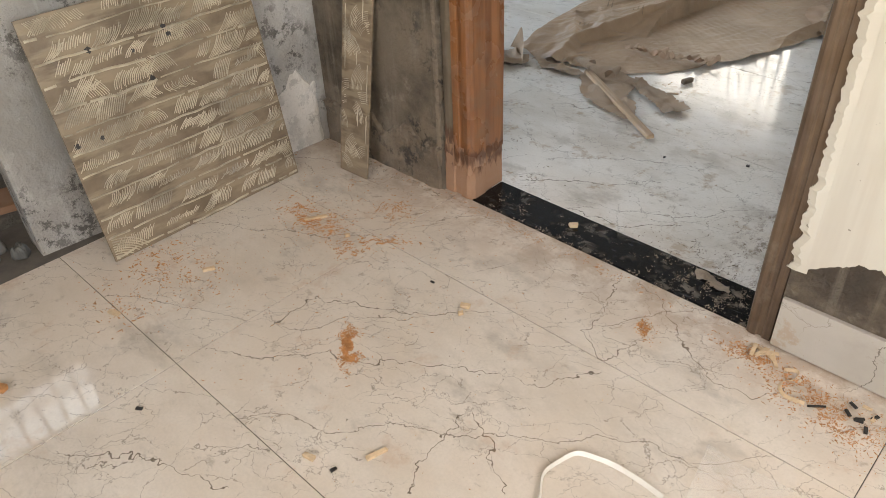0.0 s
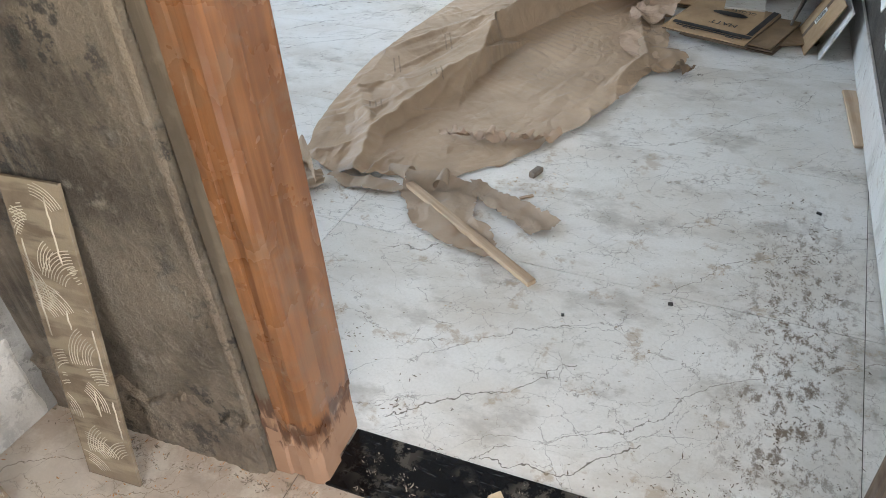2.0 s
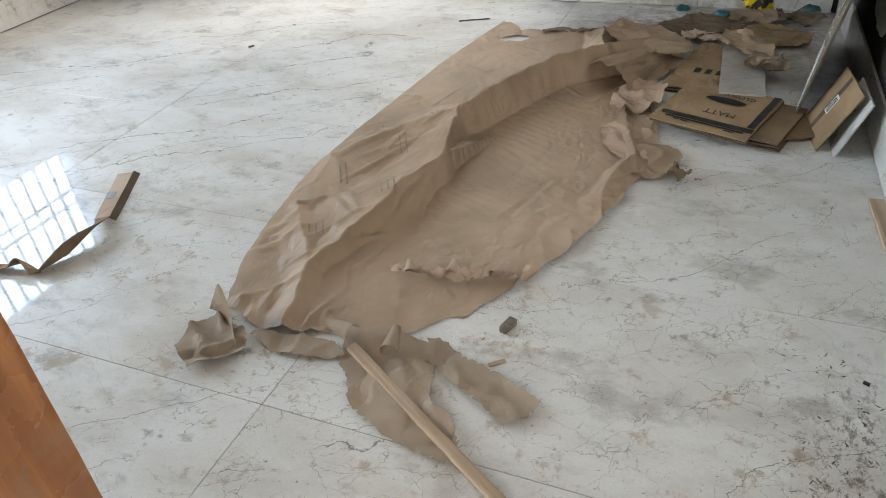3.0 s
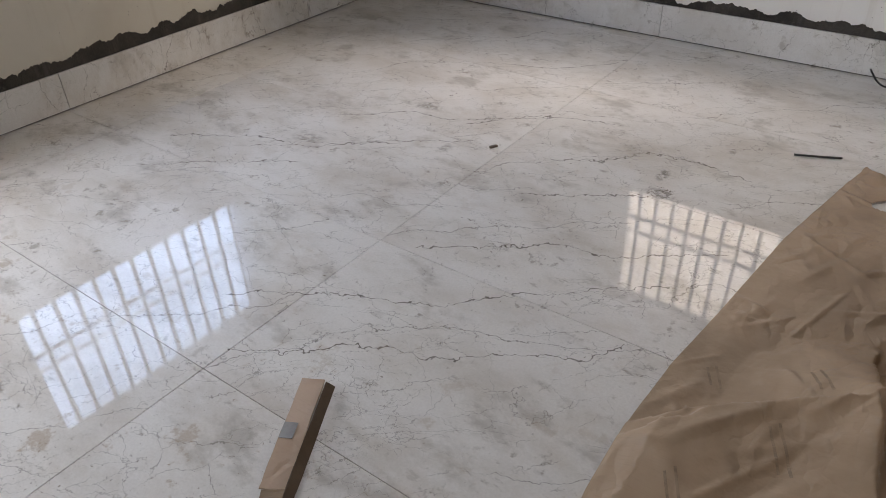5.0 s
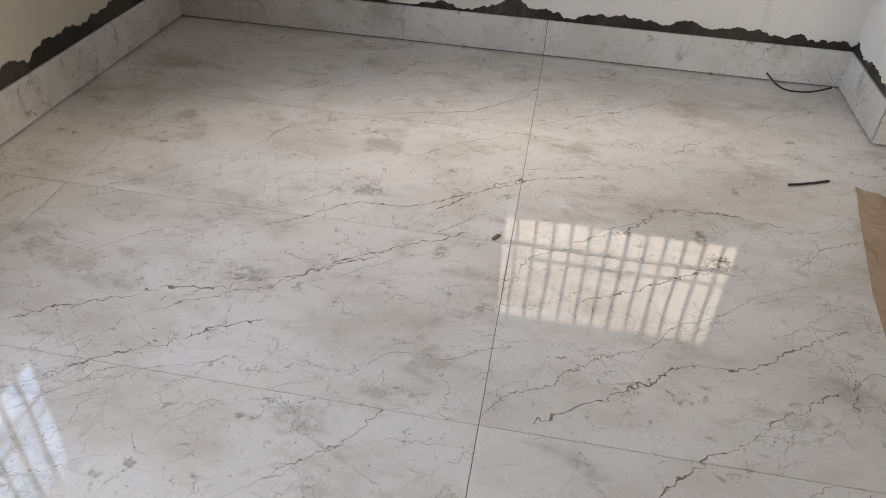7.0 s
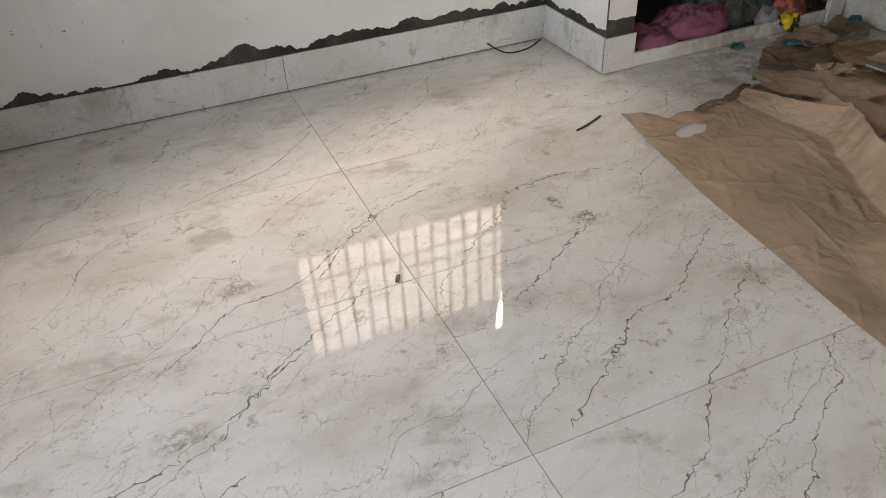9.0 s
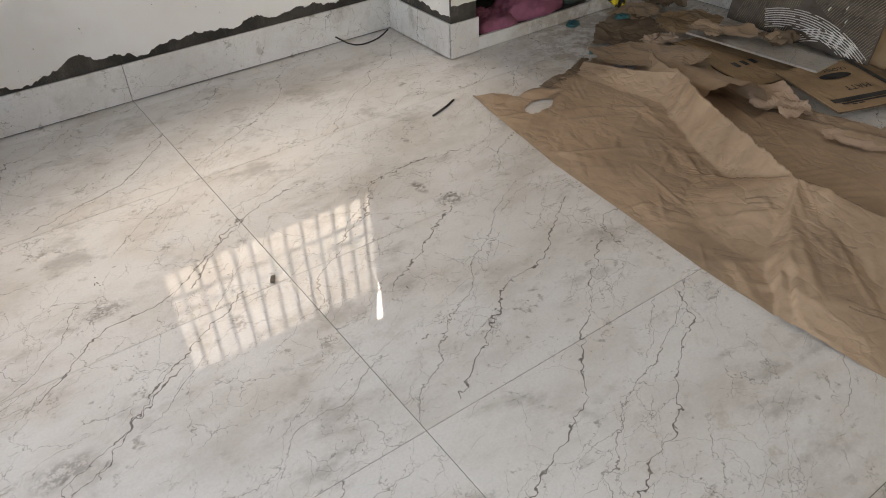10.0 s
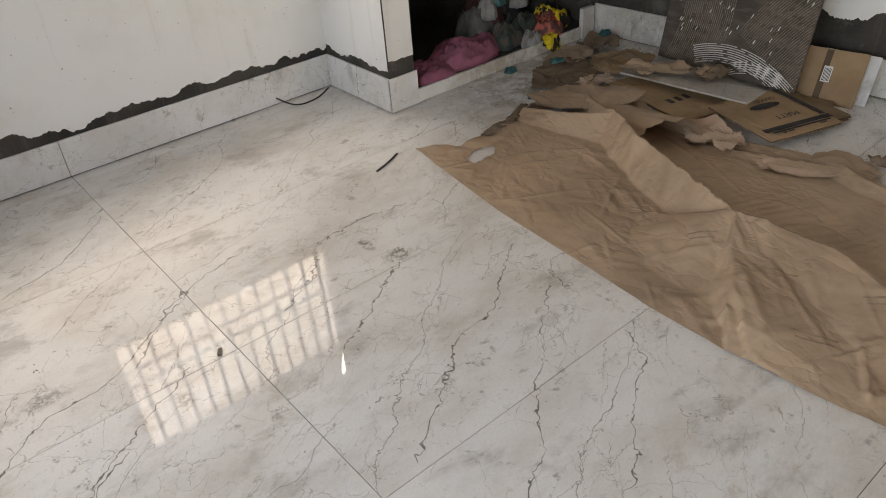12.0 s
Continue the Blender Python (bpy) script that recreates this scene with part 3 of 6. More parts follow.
window_1 = tagged(new("window_1"), "grey iron window grill with vertical bars", "window", kind="structure")
window_1.matrix_basis = wall_north.matrix_basis
grill(window_1, HOLE_N[0] + 0.003, HOLE_N[1] - 0.003, 1.003, 2.267, 0.13, 0.106, (1.29, 1.40, 1.92))

SW, NW2 = (-4.86, 2.30), (-4.775, 7.26)
L_W = span(SW, NW2)
HOLE_W = (1.72, 3.28, 0.92, 2.32)
# unseen opening, made only to let the west fill lamp in
HOLE_FILL = (0.25, 1.15, 0.0, 2.15)
wall_west = tagged(new("wall_west", mesh_of("wall_west", wall_body(L_W, -0.1, HIGH, 0.22, [HOLE_W, HOLE_FILL]), M_CEMENT)), "cream white painted wall with bare cement band above skirting", "wall", kind="structure")
wall_west.matrix_basis = along(SW, NW2)
part("paint_coat", coat(L_W, 0.215, 0.10, HIGH, [HOLE_W], seed=9, rough=0.7, x0=1.16), M_CREAM, wall_west)
skirting(wall_west, L_W - 0.24, 0.185, [2.33, 3.93], x0=1.16)
window_2 = tagged(new("window_2"), "grey iron window grill with bright sky behind", "window", kind="structure")
window_2.matrix_basis = wall_west.matrix_basis
grill(window_2, HOLE_W[0] + 0.003, HOLE_W[1] - 0.003, 0.923, 2.317, 0.14, 0.113, (1.30, 1.40, 1.90))

part("sunshade", box((HOLE_W[0] - 0.2, 0.22, 2.36), (HOLE_W[1] + 0.2, 0.85, 2.44)), M_CONC, wall_west)
wall_neighbour = tagged(new("wall_neighbour", mesh_of("wall_neighbour", box((-9, 10.5, -0.1), (5, 10.8, 6.0)), M_GREY)), "plain grey wall of the house behind", "wall", kind="structure")

# pier beside the wardrobe niche
pier = tagged(new("wall_pier", mesh_of("wall_pier", box((-1.40, 6.462, -0.1), (-1.245, 7.40, HIGH)), M_CEMENT)), "white painted pier with tiled skirting beside a niche", "wall", kind="structure")
bmp = coat(0.155, 0.255, 0.03, HIGH, seed=5)
bmesh.ops.transform(bmp, matrix=along((-1.40, 6.462), (-1.245, 6.462)), verts=bmp.verts[:])
part("paint_coat", bmp, M_WHITE, pier)
bmp = coat(0.565, 0.20, 0.06, HIGH, seed=6)
bmesh.ops.transform(bmp, matrix=along((-1.40, 7.03), (-1.40, 6.462)), verts=bmp.verts[:])
part("paint_coat", bmp, M_WHITE, pier)
part("tile", box((-1.412, 6.4515, 0.0065), (-1.4005, 7.016, 0.182), 0.0015), M_SKIRT, pier)
part("tile", box((-1.412, 6.449, 0.0065), (-1.235, 6.461, 0.182), 0.0015), M_SKIRT, pier)

# side wall with the leaning tile
EN, ES = (0.165, 6.60), (0.452, 2.36)
L_E = span(EN, ES)
wall_east = tagged(new("wall_east", mesh_of("wall_east", wall_body(L_E, -0.1, HIGH, 0.2), M_CEMENT)), "white painted wall with a broad bare cement band", "wall", kind="structure")
wall_east.matrix_basis = along(EN, ES)
part("paint_coat", coat(L_E, 0.29, 0.10, HIGH, seed=12), M_WHITE, wall_east)
skirting(wall_east, L_E, 0.185, [0.62, 2.2, 3.8])

# wardrobe niche: low tiled sill, back coloured dark for the recess's shade
niche = tagged(new("wall_niche", mesh_of("wall_niche", box((-1.244, 7.30, -0.1), (0.6, 7.50, HIGH)), M_NICHE_SHADE)), "bare cement back of a wardrobe niche, its shade put into a dark colour", "wall", kind="structure")
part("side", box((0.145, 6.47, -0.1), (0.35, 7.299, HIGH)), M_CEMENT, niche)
part("slab", box((-1.244, 6.48, -0.05), (0.144, 7.299, 0.062)), M_NICHE_SHADE, niche)
# unseen, added above the clothes; helps keep light out of the niche
part("shelf", box((-1.244, 6.47, 0.72), (0.144, 7.299, 0.78)), M_NICHE_SHADE, niche)
part("tile", box((-1.234, 6.462, 0.003), (-0.55, 6.479, 0.072), 0.0015), M_SKIRT, niche)
part("tile", box((-0.548, 6.462, 0.003), (0.03, 6.479, 0.072), 0.0015), M_SKIRT, niche)
part("tile", box((0.032, 6.45, 0.003), (0.135, 6.479, 0.182), 0.0015), M_SKIRT, niche)

ceiling = tagged(new("ceiling", mesh_of("ceiling", box((-5.1, -2.4, HIGH), (3.0, 7.52, HIGH + 0.15)), M_CEIL)), "unpainted grey cement ceiling", "ceiling", kind="structure")

# ---- doorway ----
DA, DB = (-1.56, 2.124), (2.9, 2.303)
TURN = along(DA, DB)
INV = TURN.inverted()


def on_door(x, y):
    p = INV @ Vector((x, y, 0))
    return p.x, p.y


JL = on_door(-0.872, 2.155)[0]          # outer edge of one jamb
JLI = on_door(-0.735, 2.18)[0]          # its inner face
JRI = on_door(0.287, 2.22)[0]
JRO = on_door(0.362, 2.21)[0]
L_D = span(DA, DB)
wall_door = tagged(new("wall_door", mesh_of("wall_door", wall_body(L_D, -0.1, HIGH, 0.19, [(JL, JRO, -0.2, 2.14)]), M_DAMP)), "damp grey plastered wall around a doorway", "wall", kind="structure")
wall_door.matrix_basis = TURN
part("side", box((-3.6, 0.0, -0.1), (-0.0005, 0.19, HIGH)), M_DAMP, wall_door)
part("paint_coat", coat(L_D, 0.255, 0.06, HIGH, seed=21, x0=JRO + 0.035, proud=0.010), M_CREAM, wall_door)


def ragged_margin(x, wide, z0, z1, seed):
    """Lumpy filler between a jamb and the paint, broken along its edge."""
    bm = bmesh.new()
    k = 420
    rows = []
    for i in range(k + 1):
        z = z0 + (z1 - z0) * i / k
        e = x + 0.009 * noise.noise((z * 6, seed, 0)) + 0.012 * max(-0.3, noise.noise((z * 26, seed, 3))) + 0.008 * noise.noise((z * 80, seed, 5))
        q = 0.003 * noise.noise((z * 18, seed, 9))
        rows.append([bm.verts.new(p) for p in ((e, 0.002, z), (e + 0.001, -0.007 + q, z), (e + wide * 0.45, -0.012 + q, z), (x + wide, -0.0085, z))])
    for a, b in zip(rows, rows[1:]):
        for c in range(3):
            bm.faces.new((a[c], a[c + 1], b[c + 1], b[c]))
    return bm


part("filler_edge", ragged_margin(JRO - 0.006, 0.046, 0.262, 2.2, 3), M_CREAM, wall_door, "pale broken filler along the jamb")
skirting(wall_door, L_D, 0.168, [1.98 + 0.45, 3.5], depth=0.014, x0=JRO + 0.003, skin=M_SKIRT_DUST_SHADE)

door_frame = tagged(new("door_1"), "wooden door frame, varnished on one jamb, rotten at its foot", "door frame", kind="structure")
door_frame.matrix_basis = TURN


def jagged(bm, z0, amp, seed):
    """Breaks the lower end of a jamb into an uneven line."""
    for p in bm.verts:
        if amp and p.co.z < z0 + 0.001:
            p.co.z += amp * noise.noise((p.co.x * 30, p.co.y * 14, seed)) * 1.4
        p.co.y += 0.003 * noise.noise((p.co.z * 30, p.co.x * 40, seed))
    return bm


def moulded(x0, x1, y0, y1, z0, z1, flip):
    """Jamb with a rebate and two rounded beads on its inner edge."""
    w, d = x1 - x0, y1 - y0
    prof = [(0, 0), (0.30 * w, 0), (0.34 * w, 0.006), (0.52 * w, 0.006), (0.58 * w, -0.002), (0.80 * w, -0.002), (0.92 * w, 0.003), (w, 0.014),
            (w, 0.40 * d), (w - 0.012, 0.42 * d), (w - 0.012, d), (0, d)]
    bm = bmesh.new()
    pts = [((x1 - a) if flip else (x0 + a), y0 + b) for a, b in prof]
    zs = [z0 + (z1 - z0) * k / 24 for k in range(25)]
    rings = [[bm.verts.new((x + noise.noise((x * 9, z * 3, 1)) * 0.002, y + noise.noise((y * 9, z * 4, 5)) * 0.002, z)) for x, y in pts] for z in zs]
    for a, b in zip(rings, rings[1:]):
        for i in range(len(pts)):
            j = (i + 1) % len(pts)
            bm.faces.new((a[i], a[j], b[j], b[i]))
    bm.faces.new(rings[0])
    bm.faces.new(rings[-1])
    return bm


JLM = JL + 0.052
part("outer_band", box((JL + 0.007, 0.008, 0.10), (JLM, 0.185, 2.06), 0.004), M_BAND, door_frame, "dusty grey-brown outer band of the jamb")
part("jamb", jagged(moulded(JLM + 0.001, JLI, 0.004, 0.185, 0.13, 2.06, False), 0.13, 0.05, 4), M_ORANGE, door_frame, "orange varnished jamb with beaded edge")
part("jamb_foot", jagged(moulded(JL + 0.004, JLI - 0.003, 0.008, 0.182, 0.002, 0.20, False), 0.0, 0.0, 2), M_ROT, door_frame, "rotten bare foot of the jamb")
part("jamb", moulded(JRI, JRO - 0.002, 0.0, 0.185, 0.002, 2.06, True), M_BARE, door_frame, "weathered brown bare jamb")
part("head", box((JL + 0.002, 0.004, 2.06), (JRO - 0.002, 0.185, 2.138), 0.004), M_ORANGE, door_frame)
sill = tagged(new("threshold", mesh_of("threshold", box((JLI - 0.01, 0.012, -0.01), (JRI + 0.01, 0.176, 0.006), 0.003), M_GRANITE)), "worn black granite threshold strip in the doorway", "threshold", kind="structure")
sill.matrix_basis = TURN

# ---- the outer room ----
WA0, WA1 = (-1.573, 0.94), (-1.532, 2.125)
L_A = span(WA0, WA1)
wall_side = tagged(new("wall_side", mesh_of("wall_side", wall_body(L_A, -0.1, HIGH, 0.13), M_GREY)), "grey stained plaster wall with white lime at its foot", "wall", kind="structure")
wall_side.matrix_basis = along(WA0, WA1)
# the opening is unseen, cut for the south fill lamp
wall_far = tagged(new("wall_far", mesh_of("wall_far", wall_body(5.2, -0.3, HIGH, 0.2, [(0.9, 2.9, 0.9, 2.4)]), M_GREY)), "plain grey plaster wall behind", "wall", kind="structure")
wall_far.matrix_basis = along((2.9, -2.2), (-2.3, -2.2))
wall_right = tagged(new("wall_right", mesh_of("wall_right", wall_body(4.7, -0.3, HIGH, 0.2, [(0.5, 2.3, 1.05, 2.65)]), M_CREAM)), "plain cream painted wall with a window opening", "wall", kind="structure")
wall_right.matrix_basis = along((2.7, 2.35), (2.7, -2.35))
wall_store = tagged(new("wall_store", mesh_of("wall_store", wall_body(4.3, -0.3, HIGH, 0.2, [(2.40, 3.40, 1.80, 2.30)]), M_GREY)), "bare plaster wall of the side store", "wall", kind="structure")
wall_store.matrix_basis = along((-3.2, -2.2), (-3.2, 2.1))
wall_store_south = tagged(new("wall_store_south", mesh_of("wall_store_south", wall_body(1.0, -0.3, HIGH, 0.15), M_GREY)), "bare plaster wall of the side store", "wall", kind="structure")
wall_store_south.matrix_basis = along((-2.3, -2.2), (-3.3, -2.2))
floor_store = tagged(new("floor_store", mesh_of("floor_store", box((-3.4, -2.4, -0.12), (-1.853, 2.2, -0.03)), M_CONC)), "dirty raw concrete floor of the side store", "floor", kind="structure")
window_3 = tagged(new("window_3"), "small barred store window", "window", kind="structure")
window_3.matrix_basis = wall_store.matrix_basis
grill(window_3, 2.403, 3.397, 1.803, 2.297, 0.1, 0.12, (1.97, 2.03))


def patch_sheet(x0, x1, z0, z1, seed, proud=0.003, n=40, top=0.25):
    """Ragged skin on a wall's face: x along, z up, outline broken by noise."""
    bm = bmesh.new()
    rows = []
    for i in range(n + 1):
        f = i / n
        x = x0 + (x1 - x0) * f
        hi = z1 + (z1 - z0) * top * (noise.noise((x * 9, seed, 0)) + 0.5 * noise.noise((x * 33, seed, 2)))
        col = []
        for j in range(25):
            z = z0 + (hi - z0) * j / 24
            edge = min(j == 24 or i in (0, n), 1)
            col.append(bm.verts.new((x + (0.02 * noise.noise((z * 14, seed, 4)) if i in (0, n) else 0), 0.002 if edge else -proud - proud * (0.5 * noise.noise((x * 20, z * 20, seed)) + 0.25 * noise.noise((x * 60, z * 60, seed))), z)))
        rows.append(col)
    for a, b in zip(rows, rows[1:]):
        for j in range(24):
            bm.faces.new((a[j], b[j], b[j + 1], a[j + 1]))
    return bm


part("lime_patch", patch_sheet(0.60, L_A - 0.035, 0.002, 0.27, 5, top=0.35), M_LIME, wall_side, "white lime wash at the wall's foot")
part("mortar_dado", patch_sheet(0.03, JL - 0.012, -0.002, 0.185, 8, 0.015, 150, 0.25), M_DADO, wall_door, "lumpy mortar band along the floor")


def rounded_edge(x, z0, z1, seed):
    """Rounded plaster arris beside the jamb."""
    bm = bmesh.new()
    rows = []
    for i in range(91):
        z = z0 + (z1 - z0) * i / 90
        r = 0.008 + 0.003 * noise.noise((z * 9, seed, 0)) + 0.003 * noise.noise((z * 40, seed, 0))
        rows.append([bm.verts.new((x + r * 1.3 * math.cos(a), 0.002 - r * math.sin(a), z)) for a in [math.pi * k / 6 for k in range(7)]])
    for a, b in zip(rows, rows[1:]):
        for c in range(6):
            bm.faces.new((a[c], a[c + 1], b[c + 1], b[c]))
    return bm


part("plaster_edge", rounded_edge(JL - 0.016, 0.1, 2.1, 2), M_DADO, wall_door, "rounded grey plaster edge beside the jamb", True)


# ---- brown paper and debris ----
def curve_at(pts, u):
    """Point at the fraction u of a polyline's length."""
    ls = [math.dist(a, b) for a, b in zip(pts, pts[1:])]
    d = u * sum(ls)
    for a, b, l in zip(pts, pts[1:], ls):
        if d <= l:
            return [p + (q - p) * d / l for p, q in zip(a, b)]
        d -= l
    return list(pts[-1])


LEFT = [(-1.60, 3.40), (-1.68, 3.60), (-1.73, 3.83), (-1.765, 4.10), (-1.775, 4.32), (-1.765, 4.61), (-1.735, 4.89), (-1.69, 5.39), (-1.575, 6.07)]
RIGHT = [(-0.74, 3.77), (-0.642, 3.97), (-0.55, 4.30), (-0.49, 4.58), (-0.50, 4.84), (-0.58, 5.10), (-0.62, 5.30), (-0.50, 5.62)]
LOW = [(-1.60, 3.40), (-1.465, 3.345), (-1.342, 3.335), (-1.17, 3.39), (-0.993, 3.446), (-0.866, 3.557), (-0.74, 3.77)]
TOP = [(-1.575, 6.07), (-1.42, 5.93), (-1.24, 5.92), (-0.98, 5.95), (-0.84, 6.02), (-0.62, 5.82), (-0.50, 5.62)]
# creases of the sheet: rows of x, y, height, run-out to the west and to the east
CREASES = [
    [(-0.62, 5.86, 0.035, 0.10, 0.10), (-0.80, 5.66, 0.085, 0.10, 0.16), (-0.86, 5.50, 0.115, 0.08, 0.12), (-1.04, 5.245, 0.150, 0.070, 0.055), (-1.183, 4.914, 0.155, 0.080, 0.04), (-1.275, 4.647, 0.145, 0.085, 0.04)],
    [(-1.275, 4.647, 0.145, 0.085, 0.40), (-1.444, 4.544, 0.105, 0.075, 0.50), (-1.616, 4.41, 0.080, 0.055, 0.44), (-1.745, 4.27, 0.040, 0.035, 0.26)],
    [(-1.275, 4.647, 0.145, 0.34, 0.04), (-1.23, 4.30, 0.105, 0.40, 0.03), (-1.308, 4.022, 0.080, 0.30, 0.025), (-1.345, 3.886, 0.070, 0.22, 0.025), (-1.36, 3.739, 0.060, 0.14, 0.03), (-1.42, 3.625, 0.046, 0.09, 0.05), (-1.34, 3.33, 0.030, 0.07, 0.05)],
    [(-1.42, 3.625, 0.040, 0.06, 0.10), (-1.56, 3.80, 0.026, 0.05, 0.09), (-1.70, 3.98, 0.012, 0.04, 0.06)],
    [(-1.345, 3.886, 0.046, 0.05, 0.05), (-1.52, 4.05, 0.030, 0.05, 0.06), (-1.70, 4.16, 0.014, 0.04, 0.05)],
    [(-0.98, 5.95, 0.030, 0.10, 0.08), (-0.86, 5.50, 0.100, 0.12, 0.08)],
    [(-0.55, 4.60, 0.024, 0.06, 0.05), (-0.63, 4.86, 0.016, 0.05, 0.05), (-0.72, 5.12, 0.012, 0.04, 0.04)],
    [(-0.64, 4.28, 0.020, 0.06, 0.05), (-0.56, 4.58, 0.036, 0.08, 0.05)],
]


# the long main fold, from its head to the torn corner; all else hangs on it
MAIN = [(a[0], a[1]) for a in CREASES[0] + CREASES[2][1:]]


def east_of_main(x, y):
    best = (9.0, False)
    for a, b in zip(MAIN, MAIN[1:]):
        dx, dy = b[0] - a[0], b[1] - a[1]
        px, py = x - a[0], y - a[1]
        f = min(1.0, max(0.0, (px * dx + py * dy) / (dx * dx + dy * dy)))
        best = min(best, (math.hypot(px - f * dx, py - f * dy), px * dy - py * dx <= 0))
    return best[1]


def crease_height(x, y):
    z = 0.0
    east = east_of_main(x, y)
    for k, line in enumerate(CREASES):
        if k in ((1, 3, 4) if east else (6, 7)):
            continue
        for a, b in zip(line, line[1:]):
            dx, dy = b[0] - a[0], b[1] - a[1]
            px, py = x - a[0], y - a[1]
            f = min(1.0, max(0.0, (px * dx + py * dy) / (dx * dx + dy * dy)))
            d = math.hypot(px - f * dx, py - f * dy)
            # lines run southward, so a point to the west lies on their right
            side = 3 if px * dy - py * dx > 0 else 4
            wide = a[side] + (b[side] - a[side]) * f
            if d < wide:
                z = max(z, (a[2] + (b[2] - a[2]) * f) * (1 - d / wide) ** 1.15)
    return z


_fr = random.Random(77)
FOLDS = []
for _ in range(340):
    _a = _fr.choice((0.6, 0.9, 1.3, 2.2, 2.6)) + _fr.uniform(-0.3, 0.3)
    FOLDS.append((_fr.uniform(-1.8, -0.5), _fr.uniform(3.3, 6.0), math.cos(_a), math.sin(_a), _fr.uniform(0.04, 0.22), _fr.uniform(0.010, 0.032), _fr.choice((0.002, 0.003, 0.004, 0.007))))
# folds by the quarter-metre cells that they touch
CELLS = {}
for _f in FOLDS:
    for _i in range(int((_f[0] - _f[4]) // 0.25), int((_f[0] + _f[4]) // 0.25) + 1):
        for _j in range(int((_f[1] - _f[4]) // 0.25), int((_f[1] + _f[4]) // 0.25) + 1):
            CELLS.setdefault((_i, _j), []).append(_f)


def paper_height(x, y):
    wx = 0.020 * noise.noise((x * 5, y * 5, 11)) + 0.010 * noise.noise((x * 15, y * 15, 5))
    wy = 0.020 * noise.noise((x * 5, y * 5, 31)) + 0.010 * noise.noise((x * 15, y * 15, 25))
    z = crease_height(x + wx, y + wy)
    flat = x > -1.22 and y < 5.0 and z < 0.01
    calm = 0.35 if flat else (1.7 if x < -1.25 and y < 4.7 else 0.9)
    z += calm * 0.006 * abs(noise.noise((x * 3, y * 3, 0.7)))
    if flat:
        # fine ripples across the calm part
        z += 0.0012 * math.sin((y * 0.9 + x * 0.45) * 150 + 5 * noise.noise((x * 4, y * 4, 2))) * max(0.0, noise.noise((x * 2.5, y * 2.5, 8)) + 0.25)
    for ax, ay, dx, dy, half, wide, h in CELLS.get((int(x // 0.25), int(y // 0.25)), ()):
        px, py = x - ax, y - ay
        across = abs(px * dy - py * dx)
        if across < wide:
            run = abs(px * dx + py * dy)
            if run < half:
                z += calm * h * (1 - across / wide) * (1 - (run / half) ** 2)
    return z + 0.004


def brown_sheet():
    bm = bmesh.new()
    nu, nv = 230, 380
    grid = []
    for j in range(nv + 1):
        v = j / nv
        row = []
        for i in range(nu + 1):
            u = i / nu
            l, r, b, t = curve_at(LEFT, v), curve_at(RIGHT, v), curve_at(LOW, u), curve_at(TOP, u)
            c = [(1 - u) * l[k] + u * r[k] + (1 - v) * b[k] + v * t[k] - ((1 - u) * (1 - v) * LOW[0][k] + u * (1 - v) * LOW[-1][k] + (1 - u) * v * TOP[0][k] + u * v * TOP[-1][k]) for k in (0, 1)]
            e = min(v, 1 - v, 1 - u) * 14
            if e < 1:
                k = (1 - e) * 0.02
                c[0] += k * noise.noise((c[0] * 16, c[1] * 16, 2))
                c[1] += k * noise.noise((c[0] * 16, c[1] * 16, 7))
            z = paper_height(c[0], c[1])
            if u > 0.86:
                z += (u - 0.86) * (0.12 * abs(noise.noise((c[0] * 7, c[1] * 7, 4.4))) + 0.10 * (1 - abs(noise.noise((c[0] * 11, c[1] * 5, 6.4)))) ** 4)
            if v > 0.94:
                z += (v - 0.94) * 0.6 * abs(noise.noise((c[0] * 8, c[1] * 8, 9.4)))
            if u < 0.06:
                z *= 0.25 + u / 0.08
            row.append(bm.verts.new((c[0], c[1], z)))
        grid.append(row)
    for j in range(nv):
        for i in range(nu):
            q = (grid[j][i], grid[j][i + 1], grid[j + 1][i + 1], grid[j + 1][i])
            cx, cy = sum(p.co.x for p in q) / 4, sum(p.co.y for p in q) / 4
            ang = 0.35
            ax, ay = (cx + 1.41) * math.cos(ang) + (cy - 5.79) * math.sin(ang), -(cx + 1.41) * math.sin(ang) + (cy - 5.79) * math.cos(ang)
            if (ax / 0.085) ** 2 + (ay / 0.045) ** 2 < 1 + 0.5 * noise.noise((cx * 20, cy * 20, 0)):
                continue
            bm.faces.new(q)
    return bm


paper = tagged(part("brown_paper", brown_sheet(), M_KRAFT, smooth=True), "large creased sheet of brown wrapping paper, torn at its edges", "paper")

# arched fold at the head of the crease, open towards the doorway
bm_ = bmesh.new()
_r = []
for i_ in range(25):
    v_ = i_ / 24
    row_ = []
    for k_ in range(31):
        a_ = math.pi * k_ / 30
        w_ = 0.115 * (1 - v_) + 0.10 * v_
        h_ = 0.105 * (1 - v_) ** 1.1 + 0.02
        q_ = 1 + 0.16 * noise.noise((k_ * 0.30, v_ * 2.2, 3)) + 0.07 * abs(noise.noise((k_ * 0.7, v_ * 7, 8)))
        peak_ = max(0.0, math.sin(a_)) ** 0.8
        row_.append(bm_.verts.new((-0.80 + 0.13 * v_ - w_ * math.cos(a_) * q_, 5.25 + 0.56 * v_ + 0.09 * math.cos(a_) * (1 - v_) - 0.03 * peak_ * (1 - v_) + 0.02 * noise.noise((k_ * 0.5, 1, 1)) * (1 - v_), 0.009 + h_ * peak_ * q_)))
    _r.append(row_)
